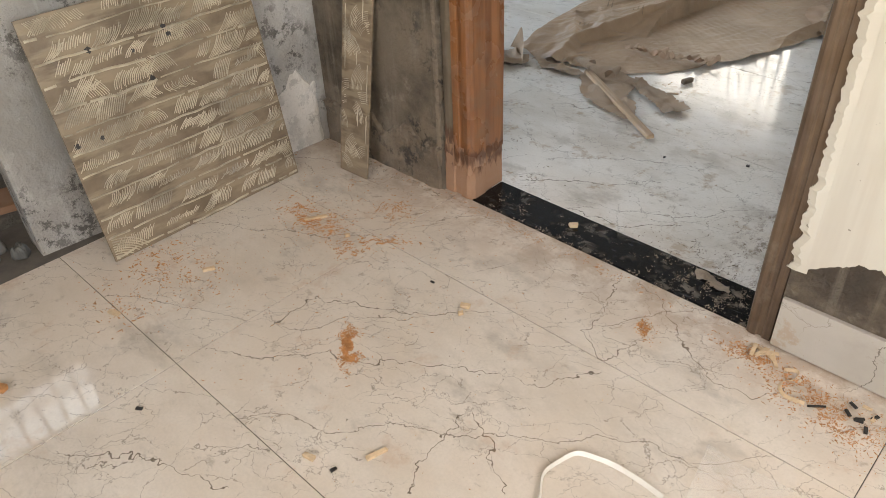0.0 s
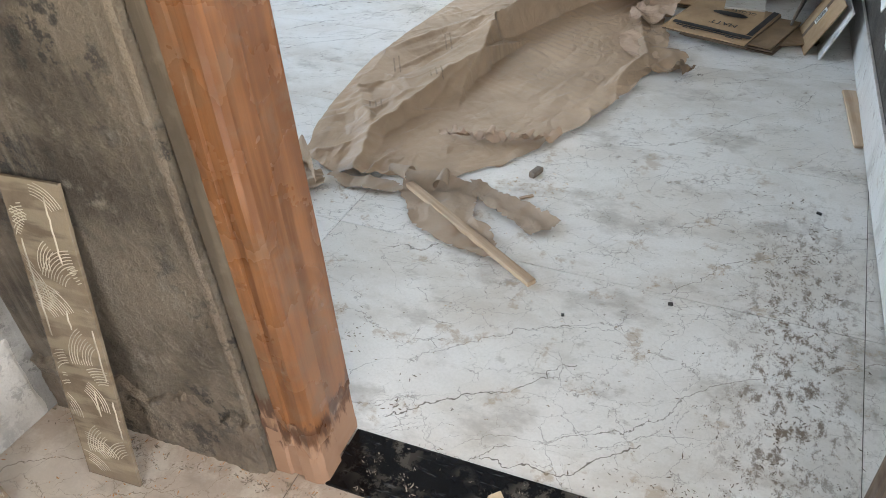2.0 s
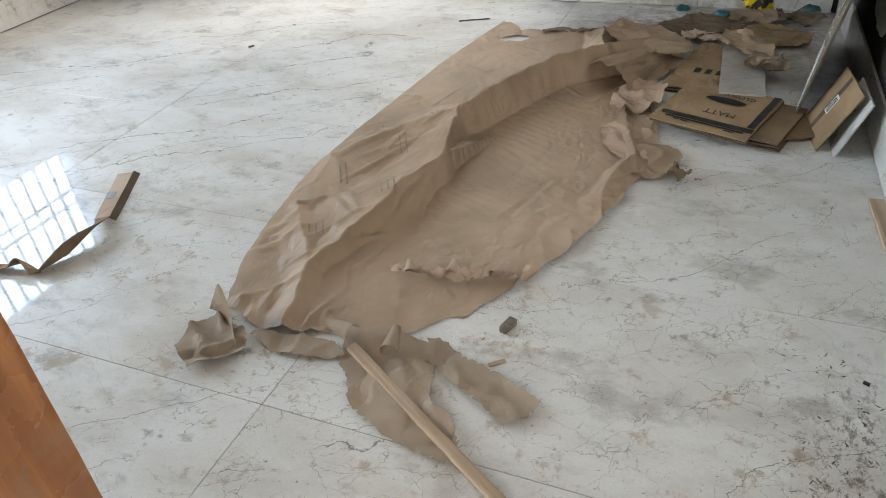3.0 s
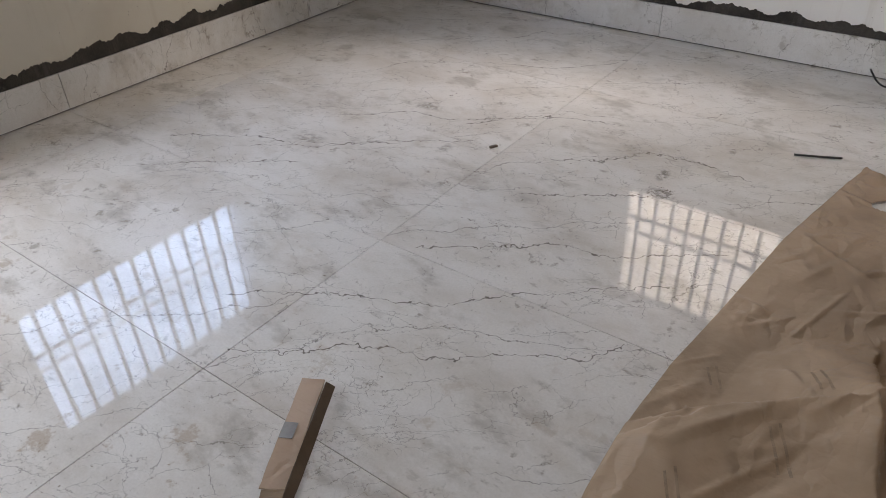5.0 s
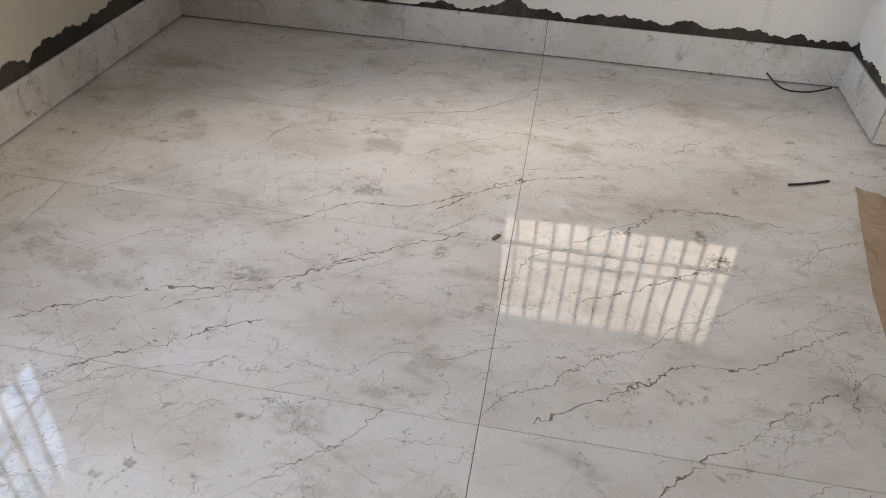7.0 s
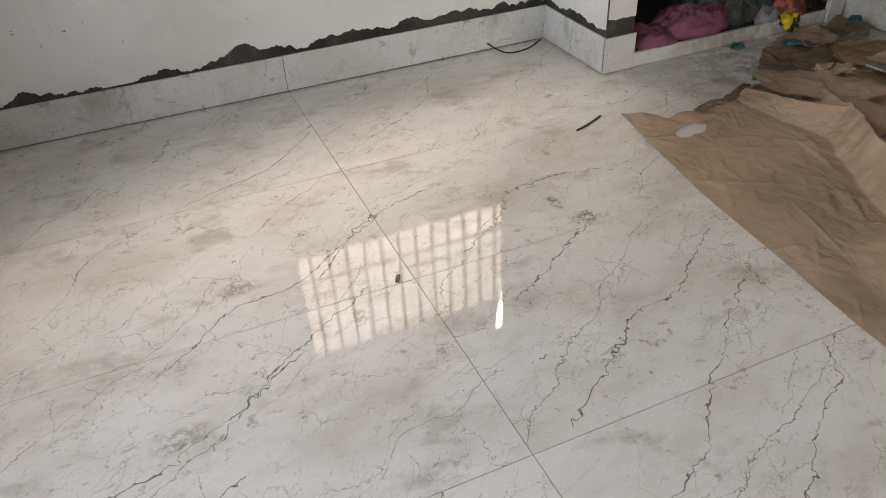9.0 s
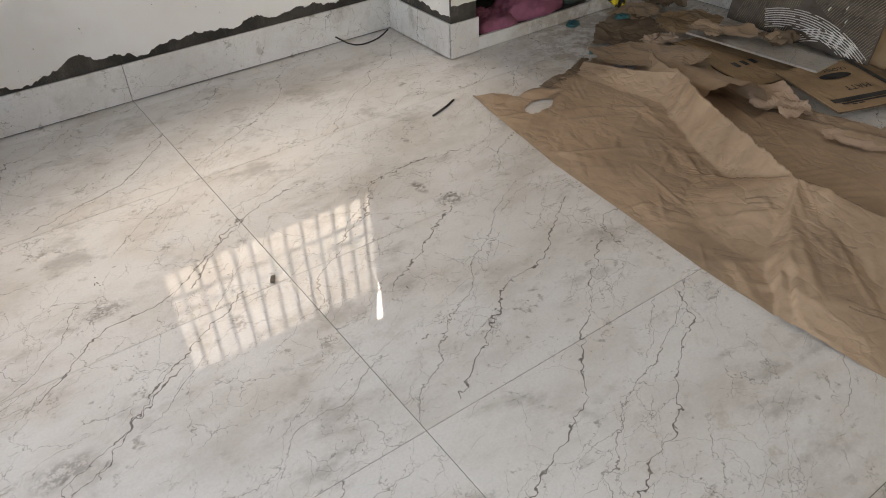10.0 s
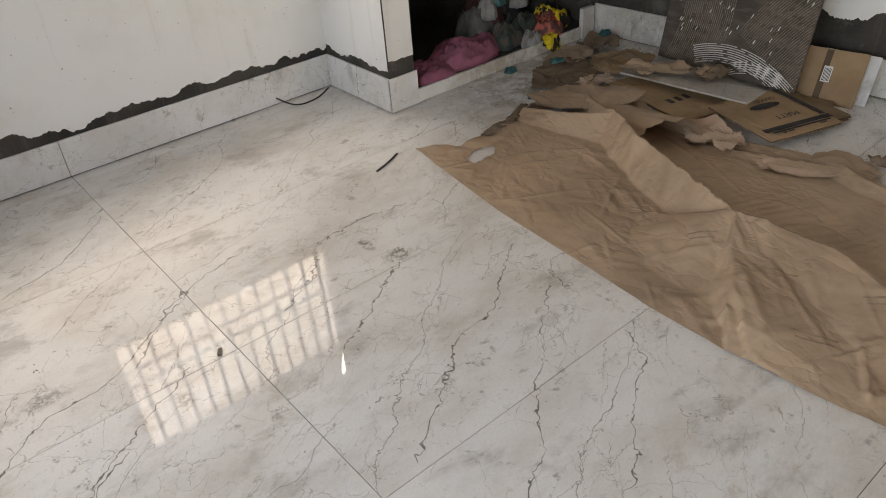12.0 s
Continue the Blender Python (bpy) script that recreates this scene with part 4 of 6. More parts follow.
for a_, b_ in zip(_r, _r[1:]):
    for k_ in range(30):
        bm_.faces.new((a_[k_], a_[k_ + 1], b_[k_ + 1], b_[k_]))
part("fold", bm_, M_KRAFT, paper, "arched fold over a dark hollow", True)


def paper_print(x, y, turn, wide):
    """One line of faint unreadable print on the sheet: a thin bar that follows its creases."""
    bm = bmesh.new()
    c, q = math.cos(radians(turn)), math.sin(radians(turn))
    n = int(wide / 0.006)
    pts = []
    for e in range(n + 1):
        for d in (-0.0035, 0.0035):
            u = wide * (e / n - 0.5)
            px, py = x + u * c - d * q, y + u * q + d * c
            pts.append(bm.verts.new((px, py, paper_height(px, py) + 0.0018)))
    for e in range(n):
        bm.faces.new((pts[2 * e], pts[2 * e + 2], pts[2 * e + 3], pts[2 * e + 1]))
    return bm


for x_, y_, t_, w_, n_ in ((-1.42, 4.40, 118, 0.14, 2), (-1.33, 4.10, 120, 0.12, 3), (-1.58, 4.18, 120, 0.13, 2), (-1.50, 3.85, 122, 0.10, 3), (-1.40, 4.68, 118, 0.10, 2), (-1.64, 4.62, 118, 0.09, 2)):
    for k_ in range(n_):
        part("printed_bar", paper_print(x_ - 0.024 * k_ * math.sin(radians(t_)), y_ + 0.024 * k_ * math.cos(radians(t_)), t_, w_ - 0.02 * k_), M_PRINT, paper, "faint unreadable print")


def plank(name, a, b, wide, thick, material, label, category, z=0.0):
    ob = part(name, box((0, -wide / 2, 0), (math.dist(a, b), wide / 2, thick), 0.003), material)
    ob.matrix_basis = along(a, b, z)
    return tagged(ob, label, category)


plank("timber_batten", (-1.11, 3.335), (-0.53, 2.975), 0.031, 0.018, M_STICK, "raw wooden batten lying over torn brown paper", "batten", 0.006)


def tile_back(name, bl, br, top_shift, height, material, label):
    """A large tile leaning on a wall, its adhesive-smeared back to the room: x across, y up the slab."""
    wide = span(bl, br)
    ax = Vector((br[0] - bl[0], br[1] - bl[1], 0)).normalized()
    flat = Vector((top_shift[0], top_shift[1], 0))
    up = (flat + Vector((0, 0, math.sqrt(max(0.01, height ** 2 - flat.length_squared))))).normalized()
    nrm = ax.cross(up)
    m = Matrix((ax, up, nrm)).transposed().to_4x4()
    m.translation = Vector((bl[0], bl[1], 0.004))
    ob = thing(name, label, "tile", m)
    part("slab", box((0, 0, -0.009), (wide, height, 0), 0.001), material, ob)
    return ob, wide, nrm


panel, pw, pn = tile_back("leaning_tile", (-1.343, 1.097), (-1.392, 1.857), (-0.13, 0.0), 0.79, M_BACK, "large tile leaning on the wall, back smeared with adhesive")
strip, sw_, sn = tile_back("leaning_tile_strip", (-1.285, 1.985), (-1.14, 2.0), (0.0, 0.13), 0.76, M_BACK, "narrow cut tile strip leaning in the corner")
panel2, p2w, p2n = tile_back("leaning_dark_tile", (0.09, 5.945), (-0.04, 5.10), (0.20, 0.03), 0.80, M_BACK_DARK, "dark brown tile back with white combed adhesive leaning on the wall")
# ---- combed adhesive on the tile backs ----
def comb_ridge(out, faces, pts, wide, high):
    """One thin rounded ridge along the points (x, y) on a slab's face."""
    base = len(out)
    for k, (x, y) in enumerate(pts):
        a, b = pts[max(0, k - 1)], pts[min(len(pts) - 1, k + 1)]
        dx, dy = b[0] - a[0], b[1] - a[1]
        l = math.hypot(dx, dy) or 1.0
        nx, ny = -dy / l * wide / 2, dx / l * wide / 2
        h = high * (0.35 if k in (0, len(pts) - 1) else 1.0)
        out += [(x + nx, y + ny, 0.0002), (x + nx * 0.6, y + ny * 0.6, h * 0.72), (x, y, h), (x - nx * 0.6, y - ny * 0.6, h * 0.72), (x - nx, y - ny, 0.0002)]
    for k in range(len(pts) - 1):
        q = base + 5 * k
        faces += [(q + c, q + c + 1, q + c + 6, q + c + 5) for c in range(4)]


def stuff_part(name, verts, faces, material, parent=None, label="", category=""):
    me = bpy.data.meshes.new(name)
    me.from_pydata(verts, [], faces)
    if name == "combed_adhesive":
        me.polygons.foreach_set("use_smooth", [True] * len(faces))
    me.materials.append(material)
    ob = new(name, me)
    ob.parent = parent
    return tagged(ob, label, category, kind="stuff")


def fan(out, faces, rnd, x, y, r, a0, a1, count, gap, wide, high, box_, breaks=0.0):
    """Concentric comb strokes round a point, kept on the slab; some strokes break off."""
    for c in range(count):
        rr = r + c * gap
        pts = []
        steps = max(5, int(abs(a1 - a0) * rr / 0.012))
        for k in range(steps + 1):
            a = a0 + (a1 - a0) * k / steps + rnd.uniform(-0.004, 0.004)
            px, py = x + rr * math.cos(a), y + rr * math.sin(a)
            inside = 0.004 < px < box_[0] - 0.004 and 0.004 < py < box_[1] - 0.004
            if inside and rnd.random() >= breaks:
                pts.append((px, py))
            else:
                if len(pts) > 1:
                    comb_ridge(out, faces, pts, wide, high * rnd.uniform(0.6, 1.1))
                pts = []
        if len(pts) > 1:
            comb_ridge(out, faces, pts, wide, high)


rnd = random.Random(5)
vs_, fs_ = [], []
band = 0.79 / 11
for r in range(11):
    y0 = r * band + 0.012
    pts = []
    for k in range(61):
        x = 0.006 + (pw - 0.012) * k / 60
        pts.append((x, y0 + 0.010 * noise.noise((x * 4, r * 3.1, 0)) + 0.004 * noise.noise((x * 17, r, 4))))
        if rnd.random() < 0.035 or k == 60:
            if len(pts) > 2:
                comb_ridge(vs_, fs_, pts, rnd.uniform(0.005, 0.009), rnd.uniform(0.004, 0.007))
            pts = []
    # runs of slanting comb strokes with smooth smears between
    x = rnd.uniform(-0.02, 0.03)
    while x < pw:
        lean = rnd.choice((0.80, 0.95, 0.70, 0.85, 1.05, 2.1))
        bow = rnd.uniform(-0.008, 0.008)
        low, top = y0 + rnd.uniform(0.002, 0.030), y0 + band - rnd.uniform(-0.004, 0.030)
        for k in range(rnd.randint(6, 18)):
            x += rnd.uniform(0.0068, 0.0080)
            a, b = low + rnd.uniform(-0.004, 0.006), top + rnd.uniform(-0.010, 0.004)
            pts = []
            for q in range(6):
                f = q / 5
                px, py = x + (a + (b - a) * f - y0) / math.tan(lean) + bow * math.sin(f * math.pi), a + (b - a) * f
                if 0.004 < px < pw - 0.004 and 0.004 < py < 0.786:
                    pts.append((px, py))
            if len(pts) > 2:
                comb_ridge(vs_, fs_, pts, rnd.uniform(0.0024, 0.0036), rnd.uniform(0.0018, 0.0034))
        x += rnd.choice((-0.012, 0.0, 0.0, 0.008, 0.02, 0.04))
fan(vs_, fs_, rnd, 0.0, -0.07, 0.08, 0.5, 1.5, 9, 0.0085, 0.0046, 0.0032, (pw, 0.79), 0.02)
stuff_part("combed_adhesive", vs_, fs_, M_COMB_GLINT, panel, "combed ridges of tile adhesive, pale with painted glints")
for sx_, sy_, sr_ in ((0.17, 0.66, 0.010), (0.30, 0.62, 0.007), (0.33, 0.52, 0.009), (0.42, 0.66, 0.010), (0.43, 0.635, 0.008), (0.11, 0.40, 0.008), (0.03, 0.40, 0.009)):
    bm_ = bmesh.new()
    bmesh.ops.create_icosphere(bm_, subdivisions=2, radius=sr_)
    for p_ in bm_.verts:
        p_.co *= 1 + 0.7 * noise.noise(p_.co * 160 + Vector((sx_ * 50, 0, 0)))
        p_.co.z = max(0.0, p_.co.z) * 0.4
        p_.co += Vector((sx_, sy_, 0.0006))
    part("splash", bm_, M_INK, panel, "dark splash")

vs_, fs_ = [], []
for k in range(30):
    y = rnd.uniform(0.02, 0.80)
    lean = rnd.choice((0.4, 0.9, 2.2, 1.5, 2.7))
    fan(vs_, fs_, rnd, rnd.uniform(-0.05, 0.20), y - 0.08, 0.05, lean - 0.5, lean + 0.6, rnd.randint(5, 10), 0.0068, 0.0022, 0.0013, (sw_, 0.76), 0.03)
for k in range(7):
    x = rnd.uniform(0.012, sw_ - 0.012)
    y = rnd.uniform(0.0, 0.6)
    comb_ridge(vs_, fs_, [(x + 0.003 * noise.noise((q * 0.7, k, 0)), y + q * 0.012) for q in range(rnd.randint(5, 14))], 0.004, 0.0025)
stuff_part("combed_adhesive", vs_, fs_, M_COMB_GLINT, strip, "combed ridges of tile adhesive, pale with painted glints")

vs_, fs_ = [], []
B2 = (p2w, 0.80)
fan(vs_, fs_, rnd, 0.46, -0.50, 0.56, 1.05, 1.95, 9, 0.011, 0.0046, 0.004, B2, 0.08)
fan(vs_, fs_, rnd, 0.62, -0.30, 0.34, 0.7, 2.0, 6, 0.011, 0.0046, 0.004, B2, 0.12)
for k in range(70):
    # loose bright blobs where a stroke ended
    x, y = rnd.uniform(0.03, p2w - 0.03), rnd.uniform(0.15, 0.76)
    comb_ridge(vs_, fs_, [(x, y), (x + 0.003, y + 0.009), (x + 0.008, y + 0.020)], 0.006, 0.004)
stuff_part("combed_adhesive", vs_, fs_, M_COMB_W, panel2, "white combed ridges of tile adhesive")
vs_, fs_ = [], []
fan(vs_, fs_, rnd, -0.55, 0.30, 0.66, -0.45, 0.30, 26, 0.012, 0.0034, 0.003, B2, 0.05)
fan(vs_, fs_, rnd, 1.75, -0.55, 0.98, 2.15, 2.60, 44, 0.012, 0.0034, 0.003, B2, 0.05)
fan(vs_, fs_, rnd, -0.3, 0.95, 0.40, -1.2, -0.2, 26, 0.012, 0.0034, 0.003, B2, 0.06)
stuff_part("combed_adhesive", vs_, fs_, M_COMB_DULL, panel2, "dull beige combed ridges of tile adhesive")


# ---- paper scraps ----
def scrap(name, outline, height, material, label, category="paper", amp=0.02, seed=0, curl=0.0, n=26, holes=(), fold=6.0):
    """A torn, crumpled piece: a grid kept inside an outline (metres in the plan), lifted by creases and curling at its rim."""
    bm = bmesh.new()
    sides = list(zip(outline, outline[1:] + outline[:1]))
    xs, ys = [p[0] for p in outline], [p[1] for p in outline]
    gap = max(0.007, min(0.012, math.hypot(max(xs) - min(xs), max(ys) - min(ys)) / 34))

    def inside(x, y):
        return sum((a[1] > y) != (b[1] > y) and x < a[0] + (b[0] - a[0]) * (y - a[1]) / (b[1] - a[1]) for a, b in sides) % 2

    def rim(x, y):
        best = (9.0, x, y)
        for a, b in sides:
            dx, dy = b[0] - a[0], b[1] - a[1]
            f = min(1.0, max(0.0, ((x - a[0]) * dx + (y - a[1]) * dy) / (dx * dx + dy * dy)))
            best = min(best, (math.hypot(x - a[0] - f * dx, y - a[1] - f * dy), a[0] + f * dx, a[1] + f * dy))
        return best

    made = {}

    def corner(i, j):
        if (i, j) not in made:
            x, y = min(xs) + i * gap, min(ys) + j * gap
            d, ex, ey = rim(x, y)
            if not inside(x, y) or d < gap * 0.45:
                x, y, d = ex + 0.009 * noise.noise((ex * 60, ey * 60, seed)), ey + 0.009 * noise.noise((ex * 60, ey * 60, seed + 5)), 0.0
            z = height + amp * abs(noise.noise((x * fold, y * fold, seed))) + amp * 0.7 * (1 - abs(noise.noise((x * fold * 1.7, y * fold * 1.7, seed + 3)))) ** 4 - amp * 0.18
            z += amp * 0.35 * abs(noise.noise((x * fold * 4, y * fold * 4, seed + 6)))
            z += curl * max(0.0, 1 - d / 0.03) * max(0.0, noise.noise((x * 9, y * 9, seed + 8)) + 0.25)
            made[i, j] = bm.verts.new((x, y, max(height, z)))
        return made[i, j]

    for i in range(int((max(xs) - min(xs)) / gap) + 1):
        for j in range(int((max(ys) - min(ys)) / gap) + 1):
            x, y = min(xs) + (i + 0.5) * gap, min(ys) + (j + 0.5) * gap
            if inside(x, y) and not any(math.hypot(x - h[0], y - h[1]) < h[2] * (1 + 0.4 * noise.noise((x * 40, y * 40, 1))) for h in holes):
                bm.faces.new((corner(i, j), corner(i + 1, j), corner(i + 1, j + 1), corner(i, j + 1)))
    bmesh.ops.triangulate(bm, faces=[f for f in bm.faces if len(f.verts) > 4])
    loose = [p for p in bm.verts if not p.link_faces]
    bmesh.ops.delete(bm, geom=loose, context="VERTS")
    return tagged(part(name, bm, material, smooth=True), label, category)


def curl_tube(name, at, length, radius, turns, rz, rx, material, label, category="paper", taper=0.5):
    """A rolled-up tongue of torn paper: a spiral sheet."""
    bm = bmesh.new()
    rows = []
    for i in range(15):
        f = i / 14
        r0 = radius * (1 - taper * f)
        rows.append([bm.verts.new(((r0 * (1 - 0.3 * k / 20)) * math.cos(turns * 2 * math.pi * k / 20), f * length + 0.004 * noise.noise((k, i * 0.4, 1)), radius + (r0 * (1 - 0.3 * k / 20)) * math.sin(turns * 2 * math.pi * k / 20))) for k in range(21)])
    for a, b in zip(rows, rows[1:]):
        for k in range(20):
            bm.faces.new((a[k], a[k + 1], b[k + 1], b[k]))
    ob = part(name, bm, material, smooth=True)
    ob.matrix_basis = pose(*at, rx, 0, rz)
    return tagged(ob, label, category)


scrap("torn_paper", [(-1.16, 3.40), (-1.04, 3.43), (-0.90, 3.42), (-0.86, 3.36), (-0.81, 3.20), (-0.75, 3.19), (-0.69, 3.11), (-0.70, 3.045), (-0.87, 3.07), (-1.01, 3.135), (-1.06, 3.21), (-1.13, 3.29)], 0.003, M_KRAFT_GREY, "torn scrap of brown paper under a batten", amp=0.016, seed=3, curl=0.02, )
scrap("torn_paper", [(-0.92, 3.44), (-0.855, 3.44), (-0.77, 3.39), (-0.69, 3.365), (-0.54, 3.30), (-0.56, 3.235), (-0.61, 3.195), (-0.70, 3.25), (-0.79, 3.30), (-0.88, 3.35)], 0.003, M_KRAFT_GREY, "crumpled tongue of torn brown paper on the tiles", amp=0.020, seed=6, curl=0.02)
scrap("torn_paper", [(-1.44, 3.30), (-1.34, 3.33), (-1.18, 3.35), (-1.10, 3.30), (-1.20, 3.26), (-1.34, 3.25)], 0.003, M_KRAFT_GREY, "thin torn strip of brown paper", amp=0.014, seed=9, curl=0.01)
curl_tube("paper_curl", (-0.99, 3.33, 0.003), 0.10, 0.030, 0.62, 12, 0, M_KRAFT_GREY, "upright curl of torn brown paper")
curl_tube("paper_curl", (-1.12, 3.36, 0.003), 0.09, 0.034, 0.60, 75, 0, M_KRAFT_GREY, "curled lip of torn brown paper")
# standing corner beyond the jamb
scrap("torn_paper", [(-1.62, 3.18), (-1.50, 3.10), (-1.40, 3.24), (-1.45, 3.30), (-1.56, 3.35), (-1.64, 3.29)], 0.003, M_KRAFT_GREY, "crumpled dark corner of brown paper", amp=0.035, seed=14, curl=0.006, fold=6.0)
bm_ = bmesh.new()
_r = [[bm_.verts.new((-1.63 + 0.20 * u + 0.05 * v * (1 - u), 3.36 - 0.12 * u + 0.02 * math.sin(u * 4), 0.006 + 0.125 * v * max(0.0, 1 - abs(u - 0.22) / 0.78) ** 1.1 + 0.006 * math.sin(u * 9))) for u in [k / 12 for k in range(13)]] for v in [k / 8 for k in range(9)]]
for a_, b_ in zip(_r, _r[1:]):
    for k_ in range(12):
        bm_.faces.new((a_[k_], a_[k_ + 1], b_[k_ + 1], b_[k_]))
tagged(part("paper_flap", bm_, M_KRAFT, smooth=True), "pointed flap of brown paper standing up", "paper")

# folded tear lying on the big sheet
scrap("torn_paper", [(-1.17, 3.71), (-1.05, 3.71), (-0.92, 3.745), (-0.80, 3.785), (-0.71, 3.82), (-0.69, 3.79), (-0.78, 3.745), (-0.92, 3.70), (-1.05, 3.675), (-1.16, 3.69)], 0.010, M_KRAFT_PALE, "curled torn edge lying on the brown sheet", amp=0.035, seed=19, curl=0.03, fold=16)
for x_, y_, l_, r_, t_ in ((-1.09, 3.685, 0.055, 0.020, 20), (-0.96, 3.715, 0.060, 0.022, 5), (-0.83, 3.755, 0.055, 0.018, -20)):
    curl_tube("paper_curl", (x_, y_, 0.008), l_, r_, 0.55, t_, 8, M_KRAFT_PALE, "small pale lip curling up from a torn edge")
# crushed edge beside the cartons
scrap("torn_paper", [(-0.58, 4.50), (-0.48, 4.46), (-0.40, 4.54), (-0.38, 4.66), (-0.46, 4.76), (-0.56, 4.72)], 0.006, M_KRAFT, "crushed edge of brown paper", amp=0.022, seed=21, curl=0.008, fold=3.5)
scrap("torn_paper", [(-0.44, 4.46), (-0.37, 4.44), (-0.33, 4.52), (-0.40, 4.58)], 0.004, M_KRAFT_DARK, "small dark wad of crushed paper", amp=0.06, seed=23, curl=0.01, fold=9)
scrap("torn_paper", [(-0.74, 5.02), (-0.62, 4.96), (-0.54, 5.06), (-0.52, 5.22), (-0.62, 5.30), (-0.74, 5.20)], 0.02, M_KRAFT_PALE, "crumpled pinkish paper beside a carton", amp=0.045, seed=27, curl=0.012, fold=5)
scrap("torn_paper", [(-0.68, 4.90), (-0.54, 4.72), (-0.50, 4.60), (-0.60, 4.58), (-0.70, 4.70), (-0.74, 4.84)], 0.008, M_KRAFT_PALE, "pale torn strip of paper lying along the sheet", amp=0.018, seed=31, curl=0.006, fold=5)
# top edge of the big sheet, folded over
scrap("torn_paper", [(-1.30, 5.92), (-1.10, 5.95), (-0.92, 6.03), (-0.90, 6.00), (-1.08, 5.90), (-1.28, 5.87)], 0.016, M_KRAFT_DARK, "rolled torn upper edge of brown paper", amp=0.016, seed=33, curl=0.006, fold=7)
scrap("torn_paper", [(-0.90, 6.02), (-0.70, 5.98), (-0.50, 5.78), (-0.48, 5.60), (-0.62, 5.56), (-0.84, 5.70), (-0.94, 5.86)], 0.05, M_KRAFT, "folded-over corner of brown paper", amp=0.018, seed=35, curl=0.006, fold=4.0)
# papers before the niche
scrap("torn_paper", [(-0.72, 6.15), (-0.56, 6.30), (-0.36, 6.34), (-0.22, 6.24), (-0.30, 6.05), (-0.46, 5.94), (-0.64, 5.98)], 0.003, M_KRAFT_DARK, "flat dirty brown paper on the floor", amp=0.018, seed=41, curl=0.02)
scrap("torn_paper", [(-0.40, 6.38), (-0.16, 6.42), (-0.06, 6.28), (-0.20, 6.18), (-0.36, 6.22)], 0.012, M_KRAFT, "crumpled brown paper before the niche", amp=0.022, seed=43, curl=0.008, fold=5.0)
scrap("torn_paper", [(-0.34, 6.10), (-0.16, 6.20), (0.06, 6.10), (0.04, 5.92), (-0.16, 5.84), (-0.32, 5.94)], 0.010, M_CARD, "bent piece of brown cardboard", "cardboard", amp=0.016, seed=45, curl=0.012)
scrap("torn_paper", [(-0.58, 5.98), (-0.42, 6.02), (-0.34, 5.94), (-0.40, 5.86), (-0.54, 5.88)], 0.012, M_KRAFT_PALE, "small crumpled scrap of pale brown paper", amp=0.025, seed=47, curl=0.015, fold=11)
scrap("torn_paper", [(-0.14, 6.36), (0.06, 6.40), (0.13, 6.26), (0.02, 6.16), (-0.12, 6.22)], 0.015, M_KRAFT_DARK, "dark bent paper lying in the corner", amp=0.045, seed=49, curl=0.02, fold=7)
scrap("torn_paper", [(-0.98, 5.90), (-0.60, 5.86), (-0.42, 5.74), (-0.46, 5.66), (-0.74, 5.74)], 0.003, M_FILM, "strip of pale plastic film on the floor", "plastic film", amp=0.010, seed=51)


# ---- cartons, tile strip and boards ----
def text_mesh(body, size, material, parent, m, label=""):
    cu = bpy.data.curves.new("lettering", "FONT")
    cu.body, cu.size, cu.extrude, cu.align_x = body, size, 0.0003, "CENTER"
    tmp = new("lettering", cu)
    me = bpy.data.meshes.new_from_object(tmp)
    bpy.data.objects.remove(tmp)
    me.materials.clear()
    me.materials.append(material)
    ob = new("lettering", me)
    ob.parent, ob.matrix_basis = parent, m
    return tagged(ob, label) if label else ob


